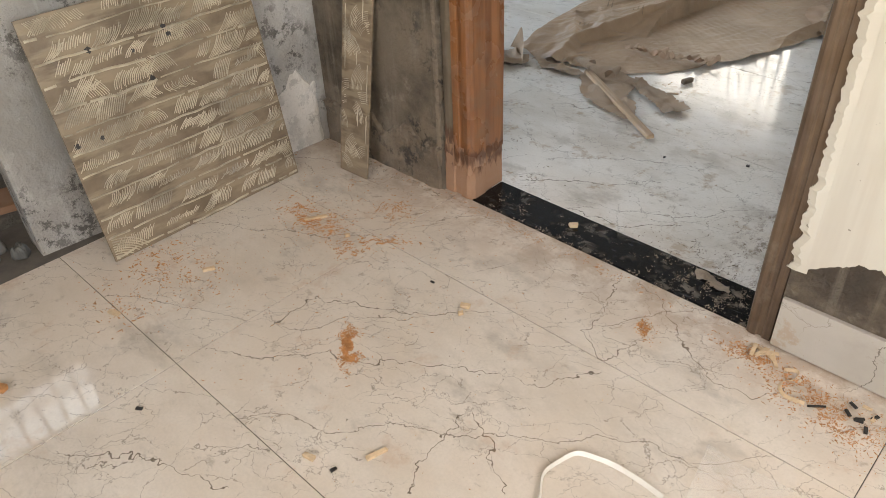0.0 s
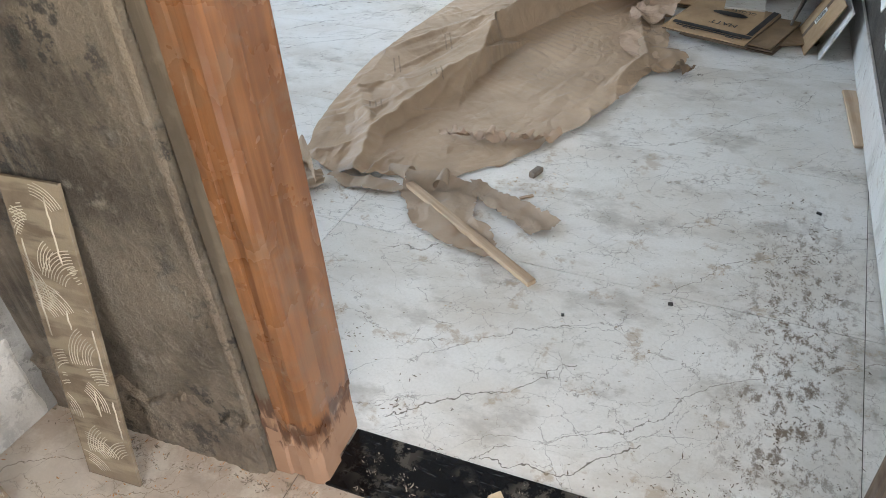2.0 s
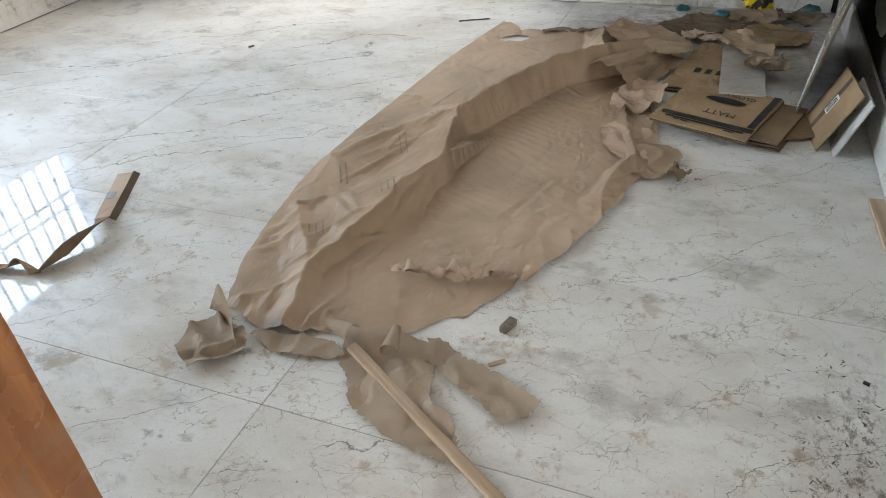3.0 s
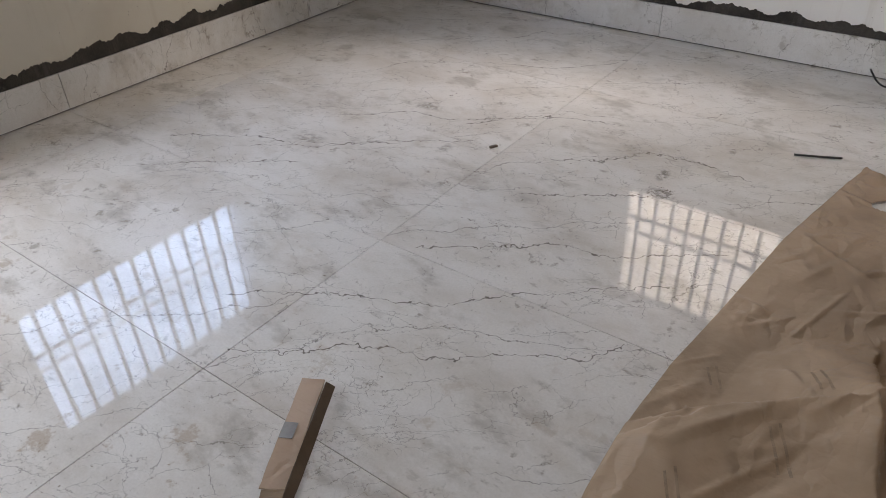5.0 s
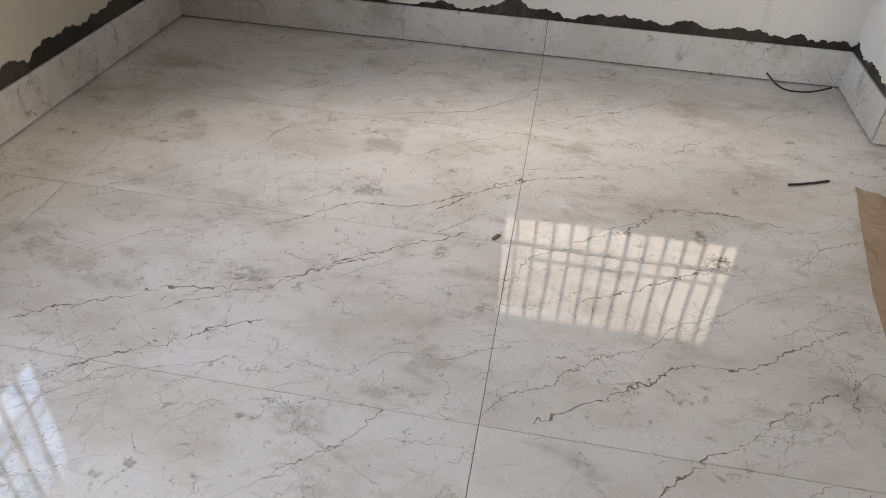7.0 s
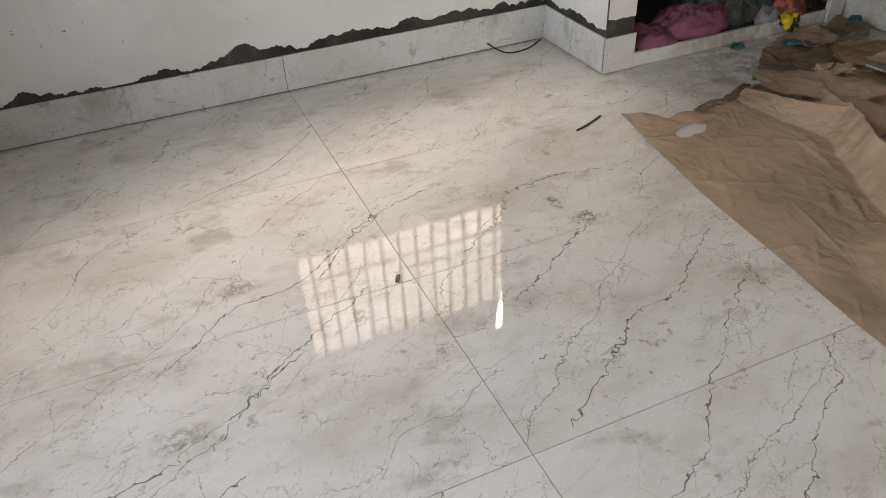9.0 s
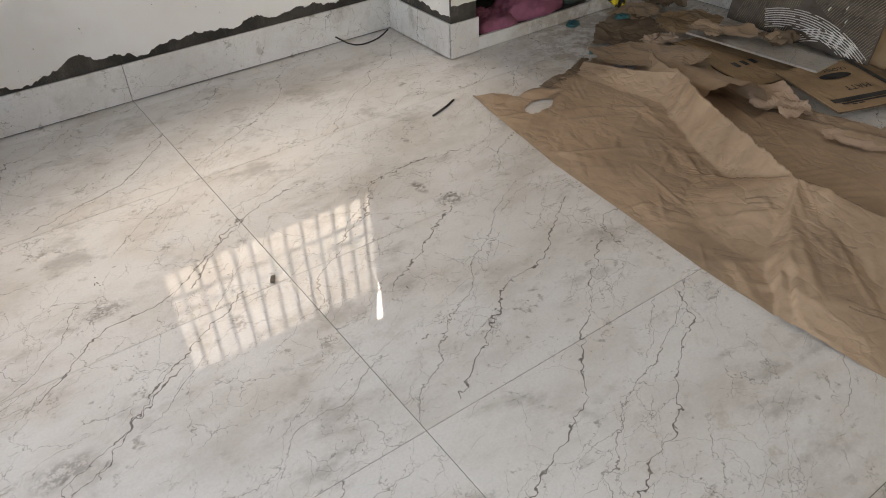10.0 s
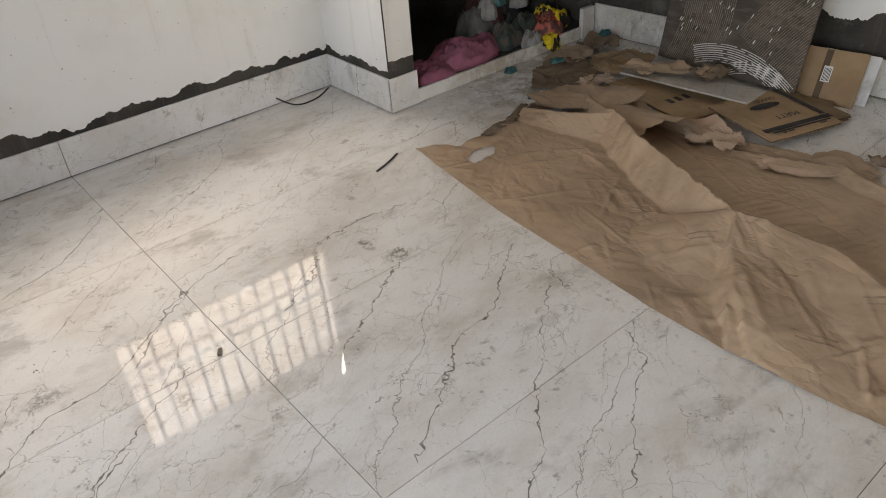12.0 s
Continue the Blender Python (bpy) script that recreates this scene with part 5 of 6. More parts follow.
def carton(m, wide, deep, thick, layers, seed, label, printed, skin=None):
    """A flattened carton: bent corrugated sheets lying on one another."""
    ob = thing("flattened_carton", label, "carton", m, "flattened cartons")
    r = random.Random(seed)
    for k in range(layers):
        bm = bmesh.new()
        n = 14
        z = k * thick * 1.5
        top, bot = [], []
        sx, sy, tw = r.uniform(-0.015, 0.015), r.uniform(-0.015, 0.015), r.uniform(-0.03, 0.03)
        for j in range(n + 1):
            rt, rb = [], []
            for i in range(n + 1):
                x, y = (i / n - 0.5) * wide, (j / n - 0.5) * deep
                x, y = x + sx - tw * y, y + sy + tw * x
                lift = z + (0.005 * noise.noise((x * 5, y * 5, seed + k)) if k == layers - 1 else 0.002 * noise.noise((x * 5, y * 5, seed + k)))
                rt.append(bm.verts.new((x, y, lift + thick)))
                rb.append(bm.verts.new((x, y, lift)))
            top.append(rt)
            bot.append(rb)
        for j in range(n):
            for i in range(n):
                bm.faces.new((top[j][i], top[j][i + 1], top[j + 1][i + 1], top[j + 1][i]))
                bm.faces.new((bot[j][i], bot[j + 1][i], bot[j + 1][i + 1], bot[j][i + 1]))
        for i in range(n):
            bm.faces.new((top[0][i], bot[0][i], bot[0][i + 1], top[0][i + 1]))
            bm.faces.new((top[n][i], top[n][i + 1], bot[n][i + 1], bot[n][i]))
            bm.faces.new((top[i][0], top[i + 1][0], bot[i + 1][0], bot[i][0]))
            bm.faces.new((top[i][n], bot[i][n], bot[i + 1][n], top[i + 1][n]))
        sheet = part("sheet", bm, (skin or M_CARD) if k == layers - 1 else M_CARD_EDGE, ob)
    if printed:
        h = (layers - 1) * thick * 1.5 + thick + 0.006
        text_mesh("MATT", 0.050, M_INK, sheet, pose(0.02, 0.02 - deep * 0.16, h, 0, 0, 180))
        text_mesh("GLOSSY", 0.036, M_INK, sheet, pose(0.04, deep * 0.30, h, 0, 0, 180))
        bm = bmesh.new()
        bmesh.ops.create_circle(bm, cap_ends=True, radius=0.5, segments=28, matrix=Matrix.Translation((0.0, deep * 0.14, h)) @ Matrix.Diagonal((0.17, 0.05, 1, 1)))
        part("printed_mark", bm, M_INK, sheet)
        for y, w, l in ((-0.36, 0.030, 0.94), (-0.43, 0.010, 0.80)):
            part("printed_bar", box((-wide * l / 2, deep * y - w / 2, h - 0.0004), (wide * l / 2, deep * y + w / 2, h + 0.0002)), M_INK, sheet)
        part("printed_bar", box((wide * 0.39, -deep * 0.30, h - 0.0004), (wide * 0.46, deep * 0.45, h + 0.0002)), M_INK, sheet)
        for x, w in ((-0.30, 0.022), (-0.22, 0.03), (0.22, 0.04)):
            part("printed_bar", box((wide * x, -deep * 0.475, h - 0.0004), (wide * x + w, -deep * 0.455, h + 0.0002)), M_INK, sheet)
    return ob


carton(pose(-0.215, 5.03, 0.003, 0, 0, -15), 0.42, 0.36, 0.006, 4, 2, "lower flattened carton with dark edges on the floor", False, M_CARD_DARK)
carton(pose(-0.29, 5.045, 0.040, 1.5, 1, -17), 0.40, 0.40, 0.006, 2, 4, "flattened brown carton printed with black bars and words", True)
back_carton = carton(pose(-0.33, 5.55, 0.004, 0, 0, -12), 0.34, 0.58, 0.006, 2, 7, "flattened brown carton partly under a tile strip", False)
for k_ in range(3):
    part("printed_bar", box((-0.10 + 0.05 * k_, -0.10, 0.0205), (-0.075 + 0.05 * k_, -0.05, 0.0215)), M_INK, back_carton)
carton(pose(0.00, 5.03, 0.004, 0, 0, 24), 0.22, 0.20, 0.006, 2, 9, "small folded piece of dark carton", False, M_CARD_DARK)

slab = part("tile_strip", box((-0.093, -0.35, 0), (0.093, 0.35, 0.010), 0.0015), M_SKIRT_DUST_SHADE)
slab.matrix_basis = pose(-0.24, 5.52, 0.052, -1.0, 1.5, 3.5)
tagged(slab, "pale cut tile strip lying on flattened cartons", "tile strip")
scrap("torn_paper", [(-0.36, 5.88), (-0.24, 5.86), (-0.12, 5.66), (-0.10, 5.48), (-0.20, 5.46), (-0.26, 5.62), (-0.36, 5.74)], 0.075, M_KRAFT, "crumpled brown paper lying on the tile strip", amp=0.028, seed=55, curl=0.008, fold=5)
scrap("torn_paper", [(-0.20, 5.56), (-0.06, 5.54), (-0.04, 5.42), (-0.16, 5.40), (-0.24, 5.46)], 0.075, M_KRAFT_DARK, "dark wad of crumpled brown paper", amp=0.045, seed=57, curl=0.008, fold=7)

lean_card = thing("leaning_carton", "flattened carton with a white label leaning on the skirting", "carton", Matrix.Translation((0.045, 5.03, 0.0)) @ pose(0, 0, 0, 0, 0, -80) @ pose(0, 0, 0, 62, 0, 0))
part("sheet", box((-0.10, 0.0, -0.006), (0.18, 0.255, 0.0), 0.0015), M_CARD, lean_card)
part("tape", box((-0.005, 0.02, 0.0003), (0.025, 0.25, 0.0009)), M_CARD_EDGE, lean_card)
sticker = part("sticker", box((0.005, 0.10, 0.0012), (0.045, 0.175, 0.0018)), M_STICKER, lean_card, "white label with dark bars")
for k_ in range(6):
    part("printed_bar", box((0.010 + 0.0055 * k_, 0.105, 0.002), (0.0125 + 0.0055 * k_, 0.165, 0.0024)), M_INK, sticker)
lean_card2 = thing("leaning_board", "pale grey board leaning behind a carton", "board", Matrix.Translation((0.12, 4.99, 0.0)) @ pose(0, 0, 0, 0, 0, -84) @ pose(0, 0, 0, 68, 0, 0))
part("sheet", box((-0.08, 0.0, -0.008), (0.17, 0.23, 0.0), 0.0015), M_SKIRT, lean_card2)

plank("timber_lath", (0.318, 4.085), (0.265, 4.53), 0.050, 0.012, M_STICK, "thin wooden lath lying beside the skirting", "lath", 0.001)


# ---- clothes in the niche ----
def garment(at, size, material, seed, label, name="garment", lumps=1.0, droop=0.0):
    """A dropped piece of cloth: a folded, wrinkled mound closed underneath."""
    bm = bmesh.new()
    nr, na = 20, 56
    rows = []
    for j in range(nr + 1):
        f = j / nr
        ring = []
        for i in range(na):
            a = 2 * math.pi * i / na
            edge = 1 + 0.28 * noise.noise((math.cos(a) * 1.6, math.sin(a) * 1.6, seed)) + 0.12 * noise.noise((math.cos(a) * 5, math.sin(a) * 5, seed + 1))
            x, y = size[0] * edge * f * math.cos(a), size[1] * edge * f * math.sin(a)
            z = size[2] * 0.60 * (1 - f ** 3.2) ** 0.7
            w = noise.noise((x / size[0] * 1.3, y / size[1] * 1.3, seed + 2))
            z += size[2] * lumps * 0.55 * noise.noise((x / size[0] * 1.7, y / size[1] * 1.7, seed + 4)) * (1 - f ** 3)
            z += size[2] * lumps * 0.26 * (1 - abs(noise.noise((x / size[0] * 2.0 + w, y / size[1] * 2.0, seed + 7)))) ** 3 * (1 - f ** 5)
            z += size[2] * 0.24 * (1 - abs(noise.noise((x / size[0] * 5 + w * 3, y / size[1] * 5, seed + 9)))) ** 4 * (1 - f ** 6)
            if f > 0.7 and y < 0:
                z -= droop * (f - 0.7) / 0.3 * abs(math.sin(a))
            ring.append(bm.verts.new((x, y, max(z, 0.002) if not droop else z)))
        rows.append(ring)
    for a, b in zip(rows, rows[1:]):
        for i in range(na):
            bm.faces.new((a[i], b[i], b[(i + 1) % na], a[(i + 1) % na]))
    bmesh.ops.remove_doubles(bm, verts=bm.verts[:], dist=1e-5)
    bm.faces.new([p for p in rows[-1] if p.is_valid])
    ob = part(name, bm, material, smooth=True)
    ob.matrix_basis = pose(*at, 0, 0, (seed * 37) % 60 - 30 if name == "garment" else 0)
    return tagged(ob, label, "cushion" if name == "cushion" else "clothing", "clothes in the niche")


garment((-1.06, 6.60, 0.062), (0.17, 0.12, 0.085), M_PINK, 3, "flat pink cloth cushion on the niche sill", "cushion", 0.5)
garment((-0.77, 6.62, 0.062), (0.25, 0.14, 0.135), M_PINK, 5, "plump folded pink cloth cushion on the niche sill", "cushion", 0.55)
for at_, sz_, mt_, sd_, lb_ in (
        ((-0.53, 6.78, 0.10), (0.13, 0.11, 0.16), "M_CLOTH_GREY", 2, "crumpled grey-white rag in the heap"),
        ((-0.46, 6.62, 0.062), (0.13, 0.10, 0.13), "M_CLOTH_DARK", 4, "crumpled dark green cloth in the heap"),
        ((-0.42, 6.84, 0.08), (0.16, 0.13, 0.22), "M_CLOTH_MAROON", 6, "maroon cloth in the heap"),
        ((-0.48, 6.74, 0.20), (0.07, 0.06, 0.13), "M_CLOTH_WHITE", 8, "small white rag on top of the heap"),
        ((-0.28, 6.66, 0.062), (0.13, 0.11, 0.14), "M_CLOTH_DARK", 11, "black cloth in the heap"),
        ((-0.27, 6.85, 0.08), (0.15, 0.13, 0.20), "M_CLOTH_BLACK", 13, "black cloth at the back of the heap"),
        ((-0.17, 6.58, 0.055), (0.13, 0.10, 0.12), "M_CLOTH_RED", 15, "red patterned cloth on the sill"),
        ((-0.06, 6.64, 0.062), (0.14, 0.10, 0.12), "M_CLOTH_YELLOW", 17, "yellow and black patterned cloth"),
        ((-0.34, 6.52, 0.062), (0.09, 0.05, 0.07), "M_CLOTH_WHITE", 19, "white rag on the sill"),
        ((-0.40, 6.74, 0.26), (0.06, 0.05, 0.08), "M_CLOTH_TEAL", 23, "small teal cloth lying on the heap"),
        ((-0.20, 6.76, 0.20), (0.06, 0.05, 0.11), "M_CLOTH_WHITE", 25, "small white cloth on the heap"),
        ((0.04, 6.80, 0.062), (0.09, 0.10, 0.16), "M_CLOTH_BLACK", 27, "black cloth beside the niche wall")):
    garment(at_, sz_, CLOTH[mt_], sd_, lb_)
garment((-0.22, 6.475, 0.055), (0.09, 0.055, 0.05), CLOTH["M_CLOTH_YELLOW"], 29, "patterned cloth hanging over the tiled sill", droop=0.06)
for at_, sd_ in (((-0.785, 6.062, 0.002), 31), ((-0.62, 6.405, 0.002), 35), ((-0.40, 6.26, 0.03), 39), ((0.03, 6.28, 0.07), 43)):
    garment(at_, (0.042, 0.030, 0.024), CLOTH["M_CLOTH_TEAL"], sd_, "small teal plastic scrap on the floor")


# ---- twisted carton scrap on the shiny floor ----
def ribbon(name, pts, wide, thick, material, label, category, twist=()):
    """A strip through points (x, y, z), with a twist in degrees at each point."""
    bm = bmesh.new()
    rings = []
    P = [Vector(p) for p in pts]
    fine = []
    n = 6
    for k in range(len(P) - 1):
        p0, p1, p2, p3 = P[max(0, k - 1)], P[k], P[k + 1], P[min(len(P) - 1, k + 2)]
        for i in range(n):
            t = i / n
            q = 0.5 * ((2 * p1) + (p2 - p0) * t + (2 * p0 - 5 * p1 + 4 * p2 - p3) * t * t + (3 * p1 - p0 - 3 * p2 + p3) * t ** 3)
            tw = (twist[k] + (twist[k + 1] - twist[k]) * t) if twist else 0.0
            fine.append((q, tw))
    fine.append((P[-1], twist[-1] if twist else 0.0))
    for k, (q, tw) in enumerate(fine):
        d = (fine[min(k + 1, len(fine) - 1)][0] - fine[max(k - 1, 0)][0]).normalized()
        side = d.cross(Vector((0, 0, 1)))
        side = side.normalized() if side.length > 1e-4 else Vector((1, 0, 0))
        side.rotate(Matrix.Rotation(radians(tw), 3, d))
        up = side.cross(d)
        w = wide * (0.5 + 0.06 * noise.noise((k * 0.4, 3, 1)))
        rings.append([bm.verts.new(q + side * w + up * thick / 2), bm.verts.new(q - side * w + up * thick / 2), bm.verts.new(q - side * w - up * thick / 2), bm.verts.new(q + side * w - up * thick / 2)])
    for a, b in zip(rings, rings[1:]):
        for i in range(4):
            bm.faces.new((a[i], a[(i + 1) % 4], b[(i + 1) % 4], b[i]))
    bm.faces.new(rings[0])
    bm.faces.new(rings[-1])
    return tagged(part(name, bm, material), label, category)


carton_scrap = thing("carton_scrap", "twisted torn strip of brown carton on polished tiles", "cardboard")
a_ = ribbon("strip", [(-2.535, 3.99, 0.010), (-2.44, 3.82, 0.013), (-2.355, 3.67, 0.018)], 0.064, 0.004, M_KRAFT_PALE, "", "")
b_ = ribbon("strip", [(-2.345, 3.67, 0.024), (-2.30, 3.60, 0.048), (-2.305, 3.52, 0.046), (-2.315, 3.45, 0.036), (-2.34, 3.33, 0.014)], 0.060, 0.004, M_CARD_DARK, "", "", (0, 30, 60, 75, 30))
c_ = ribbon("strip", [(-2.34, 3.33, 0.012), (-2.41, 3.345, 0.040), (-2.46, 3.33, 0.018), (-2.56, 3.30, 0.012)], 0.048, 0.004, M_CARD_DARK, "", "", (30, 60, 20, 5))
d_ = ribbon("fold", [(-2.475, 3.995, 0.020), (-2.38, 3.82, 0.024), (-2.295, 3.665, 0.032)], 0.028, 0.005, M_CARD_EDGE, "", "", (-35, -35, -35))
e_ = part("printed_bar", box((-0.018, -0.026, 0), (0.018, 0.026, 0.001)), M_IRON)
e_.matrix_basis = pose(-2.455, 3.82, 0.0165, 0, 0, 28)
for o_ in (a_, b_, c_, d_, e_):
    o_.parent = carton_scrap
    for key_ in ("category", "label"):
        if key_ in o_:
            del o_[key_]

# ---- wires and small bits in the inner room ----
ribbon("wire", [(-1.83, 6.015, 0.004), (-1.775, 6.03, 0.007), (-1.72, 6.055, 0.006), (-1.665, 6.085, 0.004)], 0.007, 0.006, M_INK, "short piece of black wire on the tiles", "wire")
ribbon("wire", [(-1.76, 7.005, 0.045), (-1.71, 6.95, 0.012), (-1.655, 6.915, 0.005), (-1.56, 6.915, 0.012), (-1.46, 6.965, 0.022)], 0.006, 0.006, M_INK, "bent dark wire lying beside the skirting", "wire")


def chip(at, size, rz, material, label, category="debris", seed=0):
    bm = box((-size[0] / 2, -size[1] / 2, 0), (size[0] / 2, size[1] / 2, size[2]), min(size) * 0.18)
    for p in bm.verts:
        p.co += Vector(noise.noise_vector(p.co * 60 + Vector((seed, 0, 0)))) * min(size) * 0.35
    lo = min(p.co.z for p in bm.verts)
    for p in bm.verts:
        p.co.z -= lo
    ob = part("debris", bm, material)
    ob.matrix_basis = pose(*at, 0, 0, rz)
    return tagged(ob, label, category)


chip((-2.883, 5.415, 0.0), (0.035, 0.014, 0.010), 62, M_GRIT, "small dark brown wood chip on the tiles", seed=1)
chip((-0.715, 3.555, 0.0), (0.055, 0.024, 0.022), 75, M_GRIT, "brown crumbled plaster lump on the floor", seed=2)
chip((-0.70, 3.41, 0.0), (0.05, 0.012, 0.005), 40, M_STICK, "splinter of raw wood", seed=3)
chip((0.206, 3.621, 0.0), (0.016, 0.009, 0.006), -20, M_INK, "small black stone on the floor", seed=4)
chip((-0.144, 3.037, 0.0), (0.013, 0.010, 0.006), 10, M_INK, "small black stone on the floor", seed=5)
chip((-0.41, 2.89, 0.0), (0.009, 0.008, 0.005), 10, M_INK, "tiny black crumb on the floor", seed=6)
chip((0.084 - 0.43, 1.73, 0.0), (0.030, 0.014, 0.012), 30, M_SHAVE, "small pale wood chip", seed=7)
chip((-0.335, 1.70, 0.0), (0.016, 0.014, 0.008), 60, M_SHAVE, "small pale wood chip", seed=8)
chip((-0.23, 1.08, 0.0), (0.030, 0.012, 0.010), 20, M_SHAVE, "small pale wood chip", seed=9)
chip((-0.16, 1.10, 0.0), (0.016, 0.008, 0.005), 80, M_INK, "small dark crumb on the floor", seed=10)
chip((-0.12, 1.20, 0.0), (0.055, 0.010, 0.008), 75, M_SHAVE, "thin pale wood splinter", seed=11)
chip((-1.02, 0.62, 0.0), (0.045, 0.028, 0.018), 35, M_SAW, "curled brown wood chip", seed=12)
chip((-0.68, 0.86, 0.0), (0.018, 0.010, 0.004), 35, M_INK, "dark crumb on a dusty tile", seed=13)
chip((-0.505, 1.745, 0.0), (0.014, 0.007, 0.004), 5, M_INK, "dark crumb on a dusty tile", seed=14)
chip((-1.08, 1.29, 0.0), (0.040, 0.014, 0.010), 65, M_SHAVE, "pale wood chip on a dusty tile", seed=15)
chip((-1.07, 1.71, 0.0), (0.080, 0.012, 0.008), 60, M_SHAVE, "long pale wood shaving", seed=16)
chip((-1.10, 0.98, 0.0), (0.040, 0.016, 0.008), 20, M_SHAVE, "pale wood chip on a dusty tile", seed=17)
chip((-0.37, 2.275, 0.006), (0.030, 0.020, 0.012), 40, M_SHAVE, "pale chip on the black threshold", seed=18)
scrap("plaster_crust", [(0.05, 2.345), (0.09, 2.355), (0.13, 2.335), (0.17, 2.33), (0.19, 2.30), (0.14, 2.295), (0.11, 2.31), (0.07, 2.305)], 0.0065, M_GRIT_PALE, "broken pale plaster crust on the threshold", "debris", amp=0.010, seed=61, curl=0.0, fold=20)
chip((-0.90, 1.72, 0.0), (0.016, 0.012, 0.010), 40, M_SHAVE, "small pale crumb on a dusty tile", seed=20)

# strapping band, wood ribbon and shavings by the jamb
ribbon("strapping_band", [(0.25, 1.335, 0.004), (0.236, 1.379, 0.006), (0.203, 1.432, 0.008), (0.207, 1.485, 0.009), (0.222, 1.531, 0.009), (0.262, 1.552, 0.008), (0.308, 1.565, 0.007), (0.37, 1.571, 0.005), (0.43, 1.570, 0.004)], 0.012, 0.0015, M_BANDING, "white plastic strapping band bent on the floor", "strapping", (70, 70, 72, 68, 60, 52, 45, 30, 15))
ribbon("wood_shaving", [(0.44, 2.125, 0.004), (0.47, 2.135, 0.010), (0.475, 2.105, 0.008), (0.455, 2.075, 0.004), (0.48, 2.04, 0.004), (0.53, 2.045, 0.008)], 0.010, 0.0012, M_SHAVE, "long curled pale wood shaving", "wood shaving", (10, 60, 70, 30, 20, 60))
for k_ in range(7):
    chip((0.375 + 0.018 * math.sin(k_ * 2.3) + 0.006 * k_ - 0.02, 2.145 + 0.012 * math.cos(k_ * 1.7), 0.002 + 0.004 * (k_ % 3)), (0.05, 0.011, 0.003), k_ * 51, M_SHAVE, "pale wood shaving heaped beside the jamb", "wood shaving", 30 + k_)
chip((0.555, 2.06, 0.002), (0.045, 0.005, 0.004), 40, M_INK, "dark twig in the sawdust", seed=51)
for k_ in range(8):
    chip((0.645 + 0.03 * math.sin(k_ * 2.1), 2.115 + 0.025 * math.cos(k_ * 1.3) - 0.004 * k_, 0.001 + 0.003 * (k_ % 3)), (0.022, 0.008, 0.005), k_ * 67, M_INK if k_ % 4 else M_SHAVE, "charred wood chip by the skirting", "debris", 60 + k_)

# clear plastic sheet beside the band
bm_ = bmesh.new()
_r = [[bm_.verts.new((0.43 + 0.34 * u + 0.05 * v, 1.76 - 0.20 * v + 0.05 * u - 0.06 * u * v, 0.004 + 0.030 * max(0.0, 1 - u * 7) * (0.5 + v * 0.5) + 0.007 * abs(noise.noise((u * 5, v * 5, 3))))) for u in [k / 22 for k in range(23)]] for v in [k / 14 for k in range(15)]]
for a_, b_ in zip(_r, _r[1:]):
    for k_ in range(22):
        bm_.faces.new((a_[k_], a_[k_ + 1], b_[k_ + 1], b_[k_]))
tagged(part("plastic_sheet", bm_, M_CLEAR, smooth=True), "thin clear plastic sheet with a raised rim on the floor", "plastic sheet").visible_shadow = True

# packets in the side store
for k_, (x_, y_, m_) in enumerate(((-1.66, 0.80, "M_CLOTH_WHITE"), (-1.70, 0.76, "M_CLOTH_RED"), (-1.72, 0.84, "M_CLOTH_WHITE"), (-1.63, 0.89, "M_CLOTH_GREY"))):
    ob_ = garment((x_, y_, 0.001 if x_ > -1.85 else -0.03), (0.035, 0.03, 0.045), CLOTH[m_], 70 + k_, "crumpled shiny packet in the store doorway", "packet")
    tagged(ob_, category="packet", group="packets in the store")
plank("store_board", (-2.25, 0.2), (-1.95, 1.6), 0.16, 0.03, M_ROT, "dark wet board lying in the store", "board", -0.03)


# ---- sawdust, grit and dust ----
def flakes(name, spots, material, label, seed, z=0.0005, high=0.004, thick=1.0):
    """Loose flakes strewn in patches: rows (x, y, spread x, spread y, turn, count, size)."""
    r = random.Random(seed)
    vs, fs = [], []
    for x, y, sx, sy, rz, count, size in spots:
        count = int(count * thick)
        c, s = math.cos(radians(rz)), math.sin(radians(rz))
        for _ in range(count):
            a, b = r.gauss(0, sx), r.gauss(0, sy)
            if noise.noise((a * 22 + x * 9, b * 22, seed)) < (-0.12 if thick > 1 else 0.05):
                continue
            px, py = x + a * c - b * s, y + a * s + b * c
            l, w, t = size * r.choice((0.35, 0.5, 0.7, 1.0, 1.5, 2.2)) * r.uniform(0.7, 1.2), size * r.uniform(0.25, 0.6), r.uniform(0, math.tau)
            u, v = (math.cos(t) * l, math.sin(t) * l), (-math.sin(t) * w, math.cos(t) * w)
            k = len(vs)
            h = z + high * r.uniform(0.2, 1.0) * min(1.0, size / 0.004)
            vs += [(px - u[0], py - u[1], z), (px + v[0], py + v[1], z), (px + u[0], py + u[1], z + h * 0.5), (px - v[0], py - v[1], z), (px + u[0] * 0.1, py + u[1] * 0.1, h)]
            fs += [(k, k + 1, k + 4), (k + 1, k + 2, k + 4), (k + 2, k + 3, k + 4), (k + 3, k, k + 4)]
    return stuff_part(name, vs, fs, material, None, label, "debris")


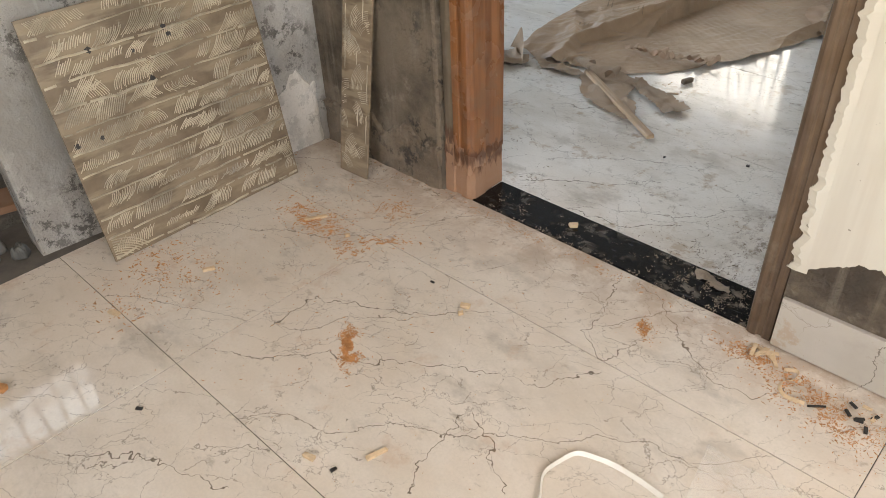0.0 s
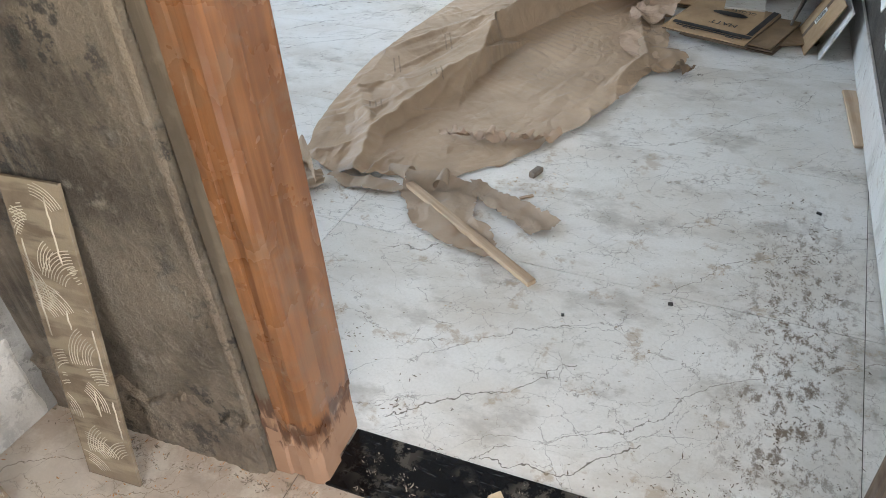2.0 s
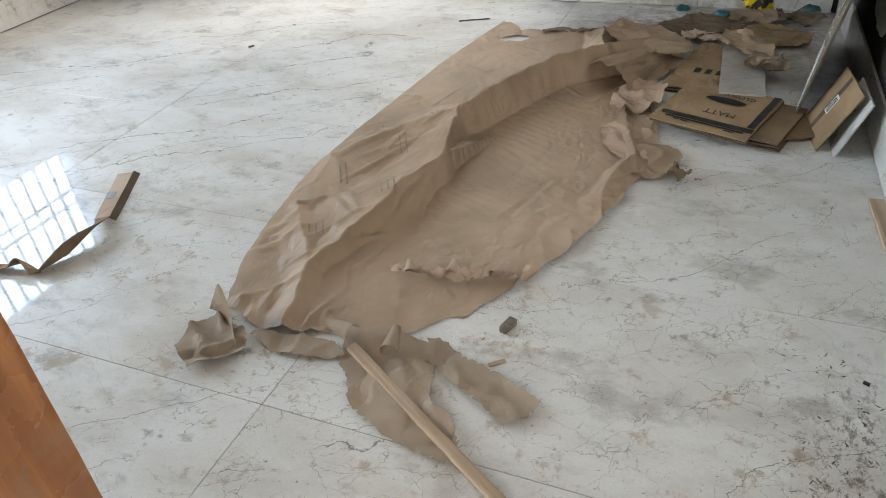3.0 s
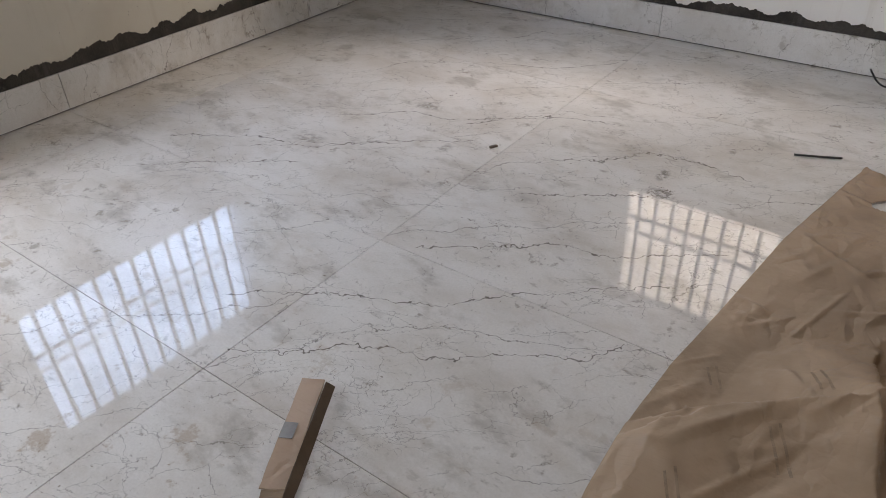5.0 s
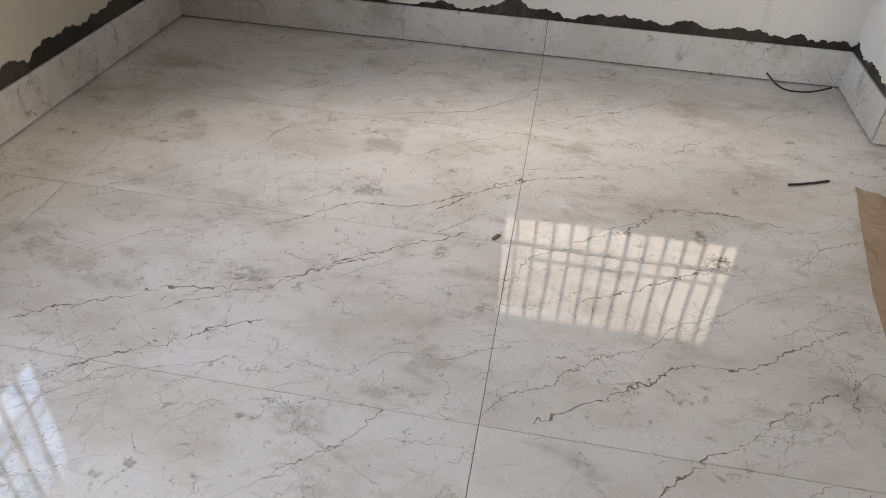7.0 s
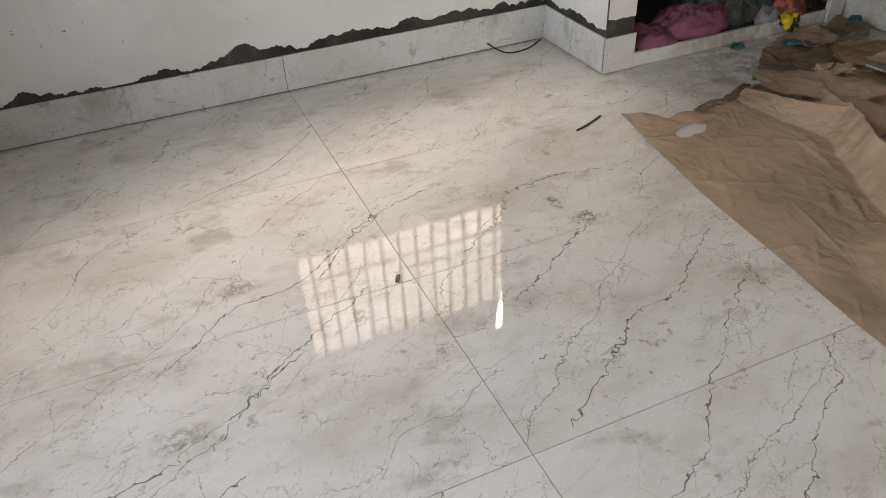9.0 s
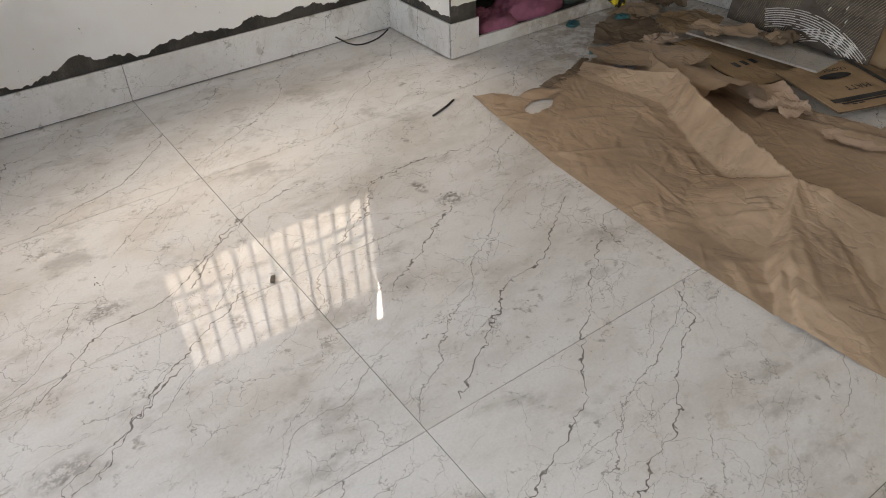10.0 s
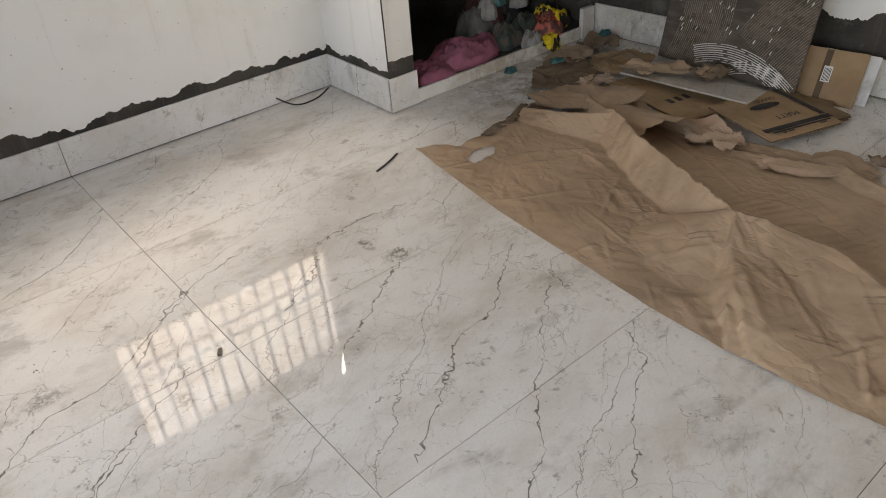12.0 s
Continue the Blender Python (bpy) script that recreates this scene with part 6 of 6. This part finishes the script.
flakes("sawdust", [(-1.08, 1.70, 0.06, 0.035, 20, 330, 0.0042), (-1.19, 1.72, 0.03, 0.03, 0, 130, 0.004), (-0.99, 1.69, 0.04, 0.03, 0, 130, 0.004), (-0.90, 1.93, 0.035, 0.03, 0, 170, 0.0035), (-0.80, 1.76, 0.07, 0.018, 45, 150, 0.0045), (-0.82, 1.66, 0.03, 0.02, 45, 60, 0.004),
                   (-0.465, 1.385, 0.045, 0.012, -37, 520, 0.0034), (-0.455, 1.38, 0.040, 0.016, -37, 260, 0.003), (0.09, 2.01, 0.022, 0.012, -40, 150, 0.0032), (-1.25, 1.20, 0.05, 0.05, 0, 120, 0.0045), (-1.10, 1.24, 0.09, 0.06, 0, 130, 0.004), (-1.13, 1.02, 0.07, 0.05, 0, 110, 0.0045),
                   (-0.80, 1.45, 0.30, 0.25, 0, 260, 0.0026), (-1.0, 1.9, 0.25, 0.12, 0, 240, 0.003), (0.36, 2.12, 0.05, 0.02, 0, 240, 0.0035), (0.58, 2.05, 0.07, 0.04, -10, 420, 0.0030), (0.50, 2.09, 0.05, 0.03, 0, 240, 0.003), (0.75, 2.06, 0.10, 0.05, 0, 220, 0.003), (-0.45, 2.145, 0.35, 0.012, 2, 200, 0.003)],
       M_SAW, "orange sawdust and wood crumbs strewn on dusty tiles", 3, thick=2.2)
flakes("pale_crumbs", [(-0.7, 1.4, 0.45, 0.35, 0, 200, 0.0026), (0.2, 1.6, 0.4, 0.3, 0, 130, 0.0022), (-1.05, 1.6, 0.2, 0.25, 0, 100, 0.0035), (-0.6, 3.2, 0.5, 0.4, 0, 160, 0.0026), (-0.72, 3.5, 0.09, 0.06, 0, 160, 0.003)],
       M_SHAVE, "pale wood crumbs strewn over the tiles", 5)
flakes("grit", [(-0.4, 1.4, 0.5, 0.4, 0, 260, 0.0026), (0.3, 1.7, 0.4, 0.25, 0, 120, 0.0026), (0.06, 3.67, 0.05, 0.04, 0, 90, 0.005), (0.12, 3.37, 0.05, 0.08, 0, 240, 0.0045), (0.16, 3.08, 0.06, 0.10, 0, 220, 0.0045), (0.23, 3.42, 0.04, 0.10, 0, 160, 0.0045), (0.09, 3.14, 0.04, 0.05, 0, 90, 0.004), (0.16, 2.62, 0.12, 0.14, 0, 900, 0.0036), (0.05, 2.42, 0.14, 0.05, 0, 420, 0.0036), (-0.92, 2.56, 0.06, 0.09, 0, 110, 0.0045), (-0.70, 2.46, 0.03, 0.06, 0, 60, 0.0045),
                (-0.3, 2.9, 0.45, 0.4, 0, 260, 0.0026), (-2.155, 5.44, 0.030, 0.022, 60, 210, 0.0042), (-2.19, 5.58, 0.012, 0.05, 20, 50, 0.004), (-3.36, 5.78, 0.05, 0.03, 20, 26, 0.005), (-3.77, 4.75, 0.07, 0.03, 20, 40, 0.005), (-2.6, 4.92, 0.03, 0.015, 20, 40, 0.004), (-2.9, 4.34, 0.10, 0.05, 0, 20, 0.004), (-2.8, 5.2, 0.9, 0.9, 0, 120, 0.0028), (-3.4, 5.5, 0.5, 0.5, 0, 60, 0.0036), (-0.85, 6.22, 0.25, 0.12, 0, 260, 0.0045), (-4.0, 6.6, 0.4, 0.2, 0, 60, 0.005)],
       M_GRIT, "dark grit and dried mud on the tiles", 7, thick=0.75, high=0.0022)
flakes("threshold_dust", [(0.10, 2.31, 0.10, 0.03, 2, 520, 0.0034), (-0.62, 2.24, 0.06, 0.03, 2, 120, 0.0034), (-0.2, 2.27, 0.3, 0.05, 2, 160, 0.0028), (-0.25, 2.19, 0.35, 0.008, 2, 300, 0.0034), (0.2, 2.24, 0.06, 0.03, 2, 160, 0.003)], M_GRIT_PALE, "pale dust and crumbs on the black threshold", 9, z=0.0065)
flakes("plaster_crumbs", [(-1.15, 2.10, 0.20, 0.015, 2, 420, 0.0040), (-0.85, 2.125, 0.08, 0.012, 2, 160, 0.0035), (-1.50, 1.55, 0.012, 0.30, 0, 260, 0.004)], M_GRIT_PALE, "crumbled plaster along the foot of the wall", 11)



# ---- floor tiles ----
def tiles(parent, m, us, vs, material, gap=0.0009):
    """Polished tiles with fine open joints, one object a tile; alike tiles share one mesh."""
    shared = {}
    for a, b in zip(us, us[1:]):
        for c, d in zip(vs, vs[1:]):
            key = (round(b - a, 4), round(d - c, 4))
            if key not in shared:
                shared[key] = mesh_of("tile", box((gap, gap, -0.010), (key[0] - gap, key[1] - gap, 0.0), 0.0012), material)
            ob = new("tile", shared[key])
            ob.parent = parent
            ob.matrix_basis = m @ Matrix.Translation((a, c, 0))


tiles(floor, pose(0, 0, 0), [-5.0, -4.42, -2.832, -1.245, 0.345, 0.7], [2.285, 3.075, 3.848, 4.62, 5.392, 6.164, 6.94, 7.3], M_TILE_B)
tiles(floor_outer, pose(-0.765, 1.0, 0, 0, 0, 2.6), [-0.76, 0.0, 1.53, 3.6], [-3.2, -2.34, -1.56, -0.78, 0.01, 0.79, 1.262], M_TILE_A, 0.0011)
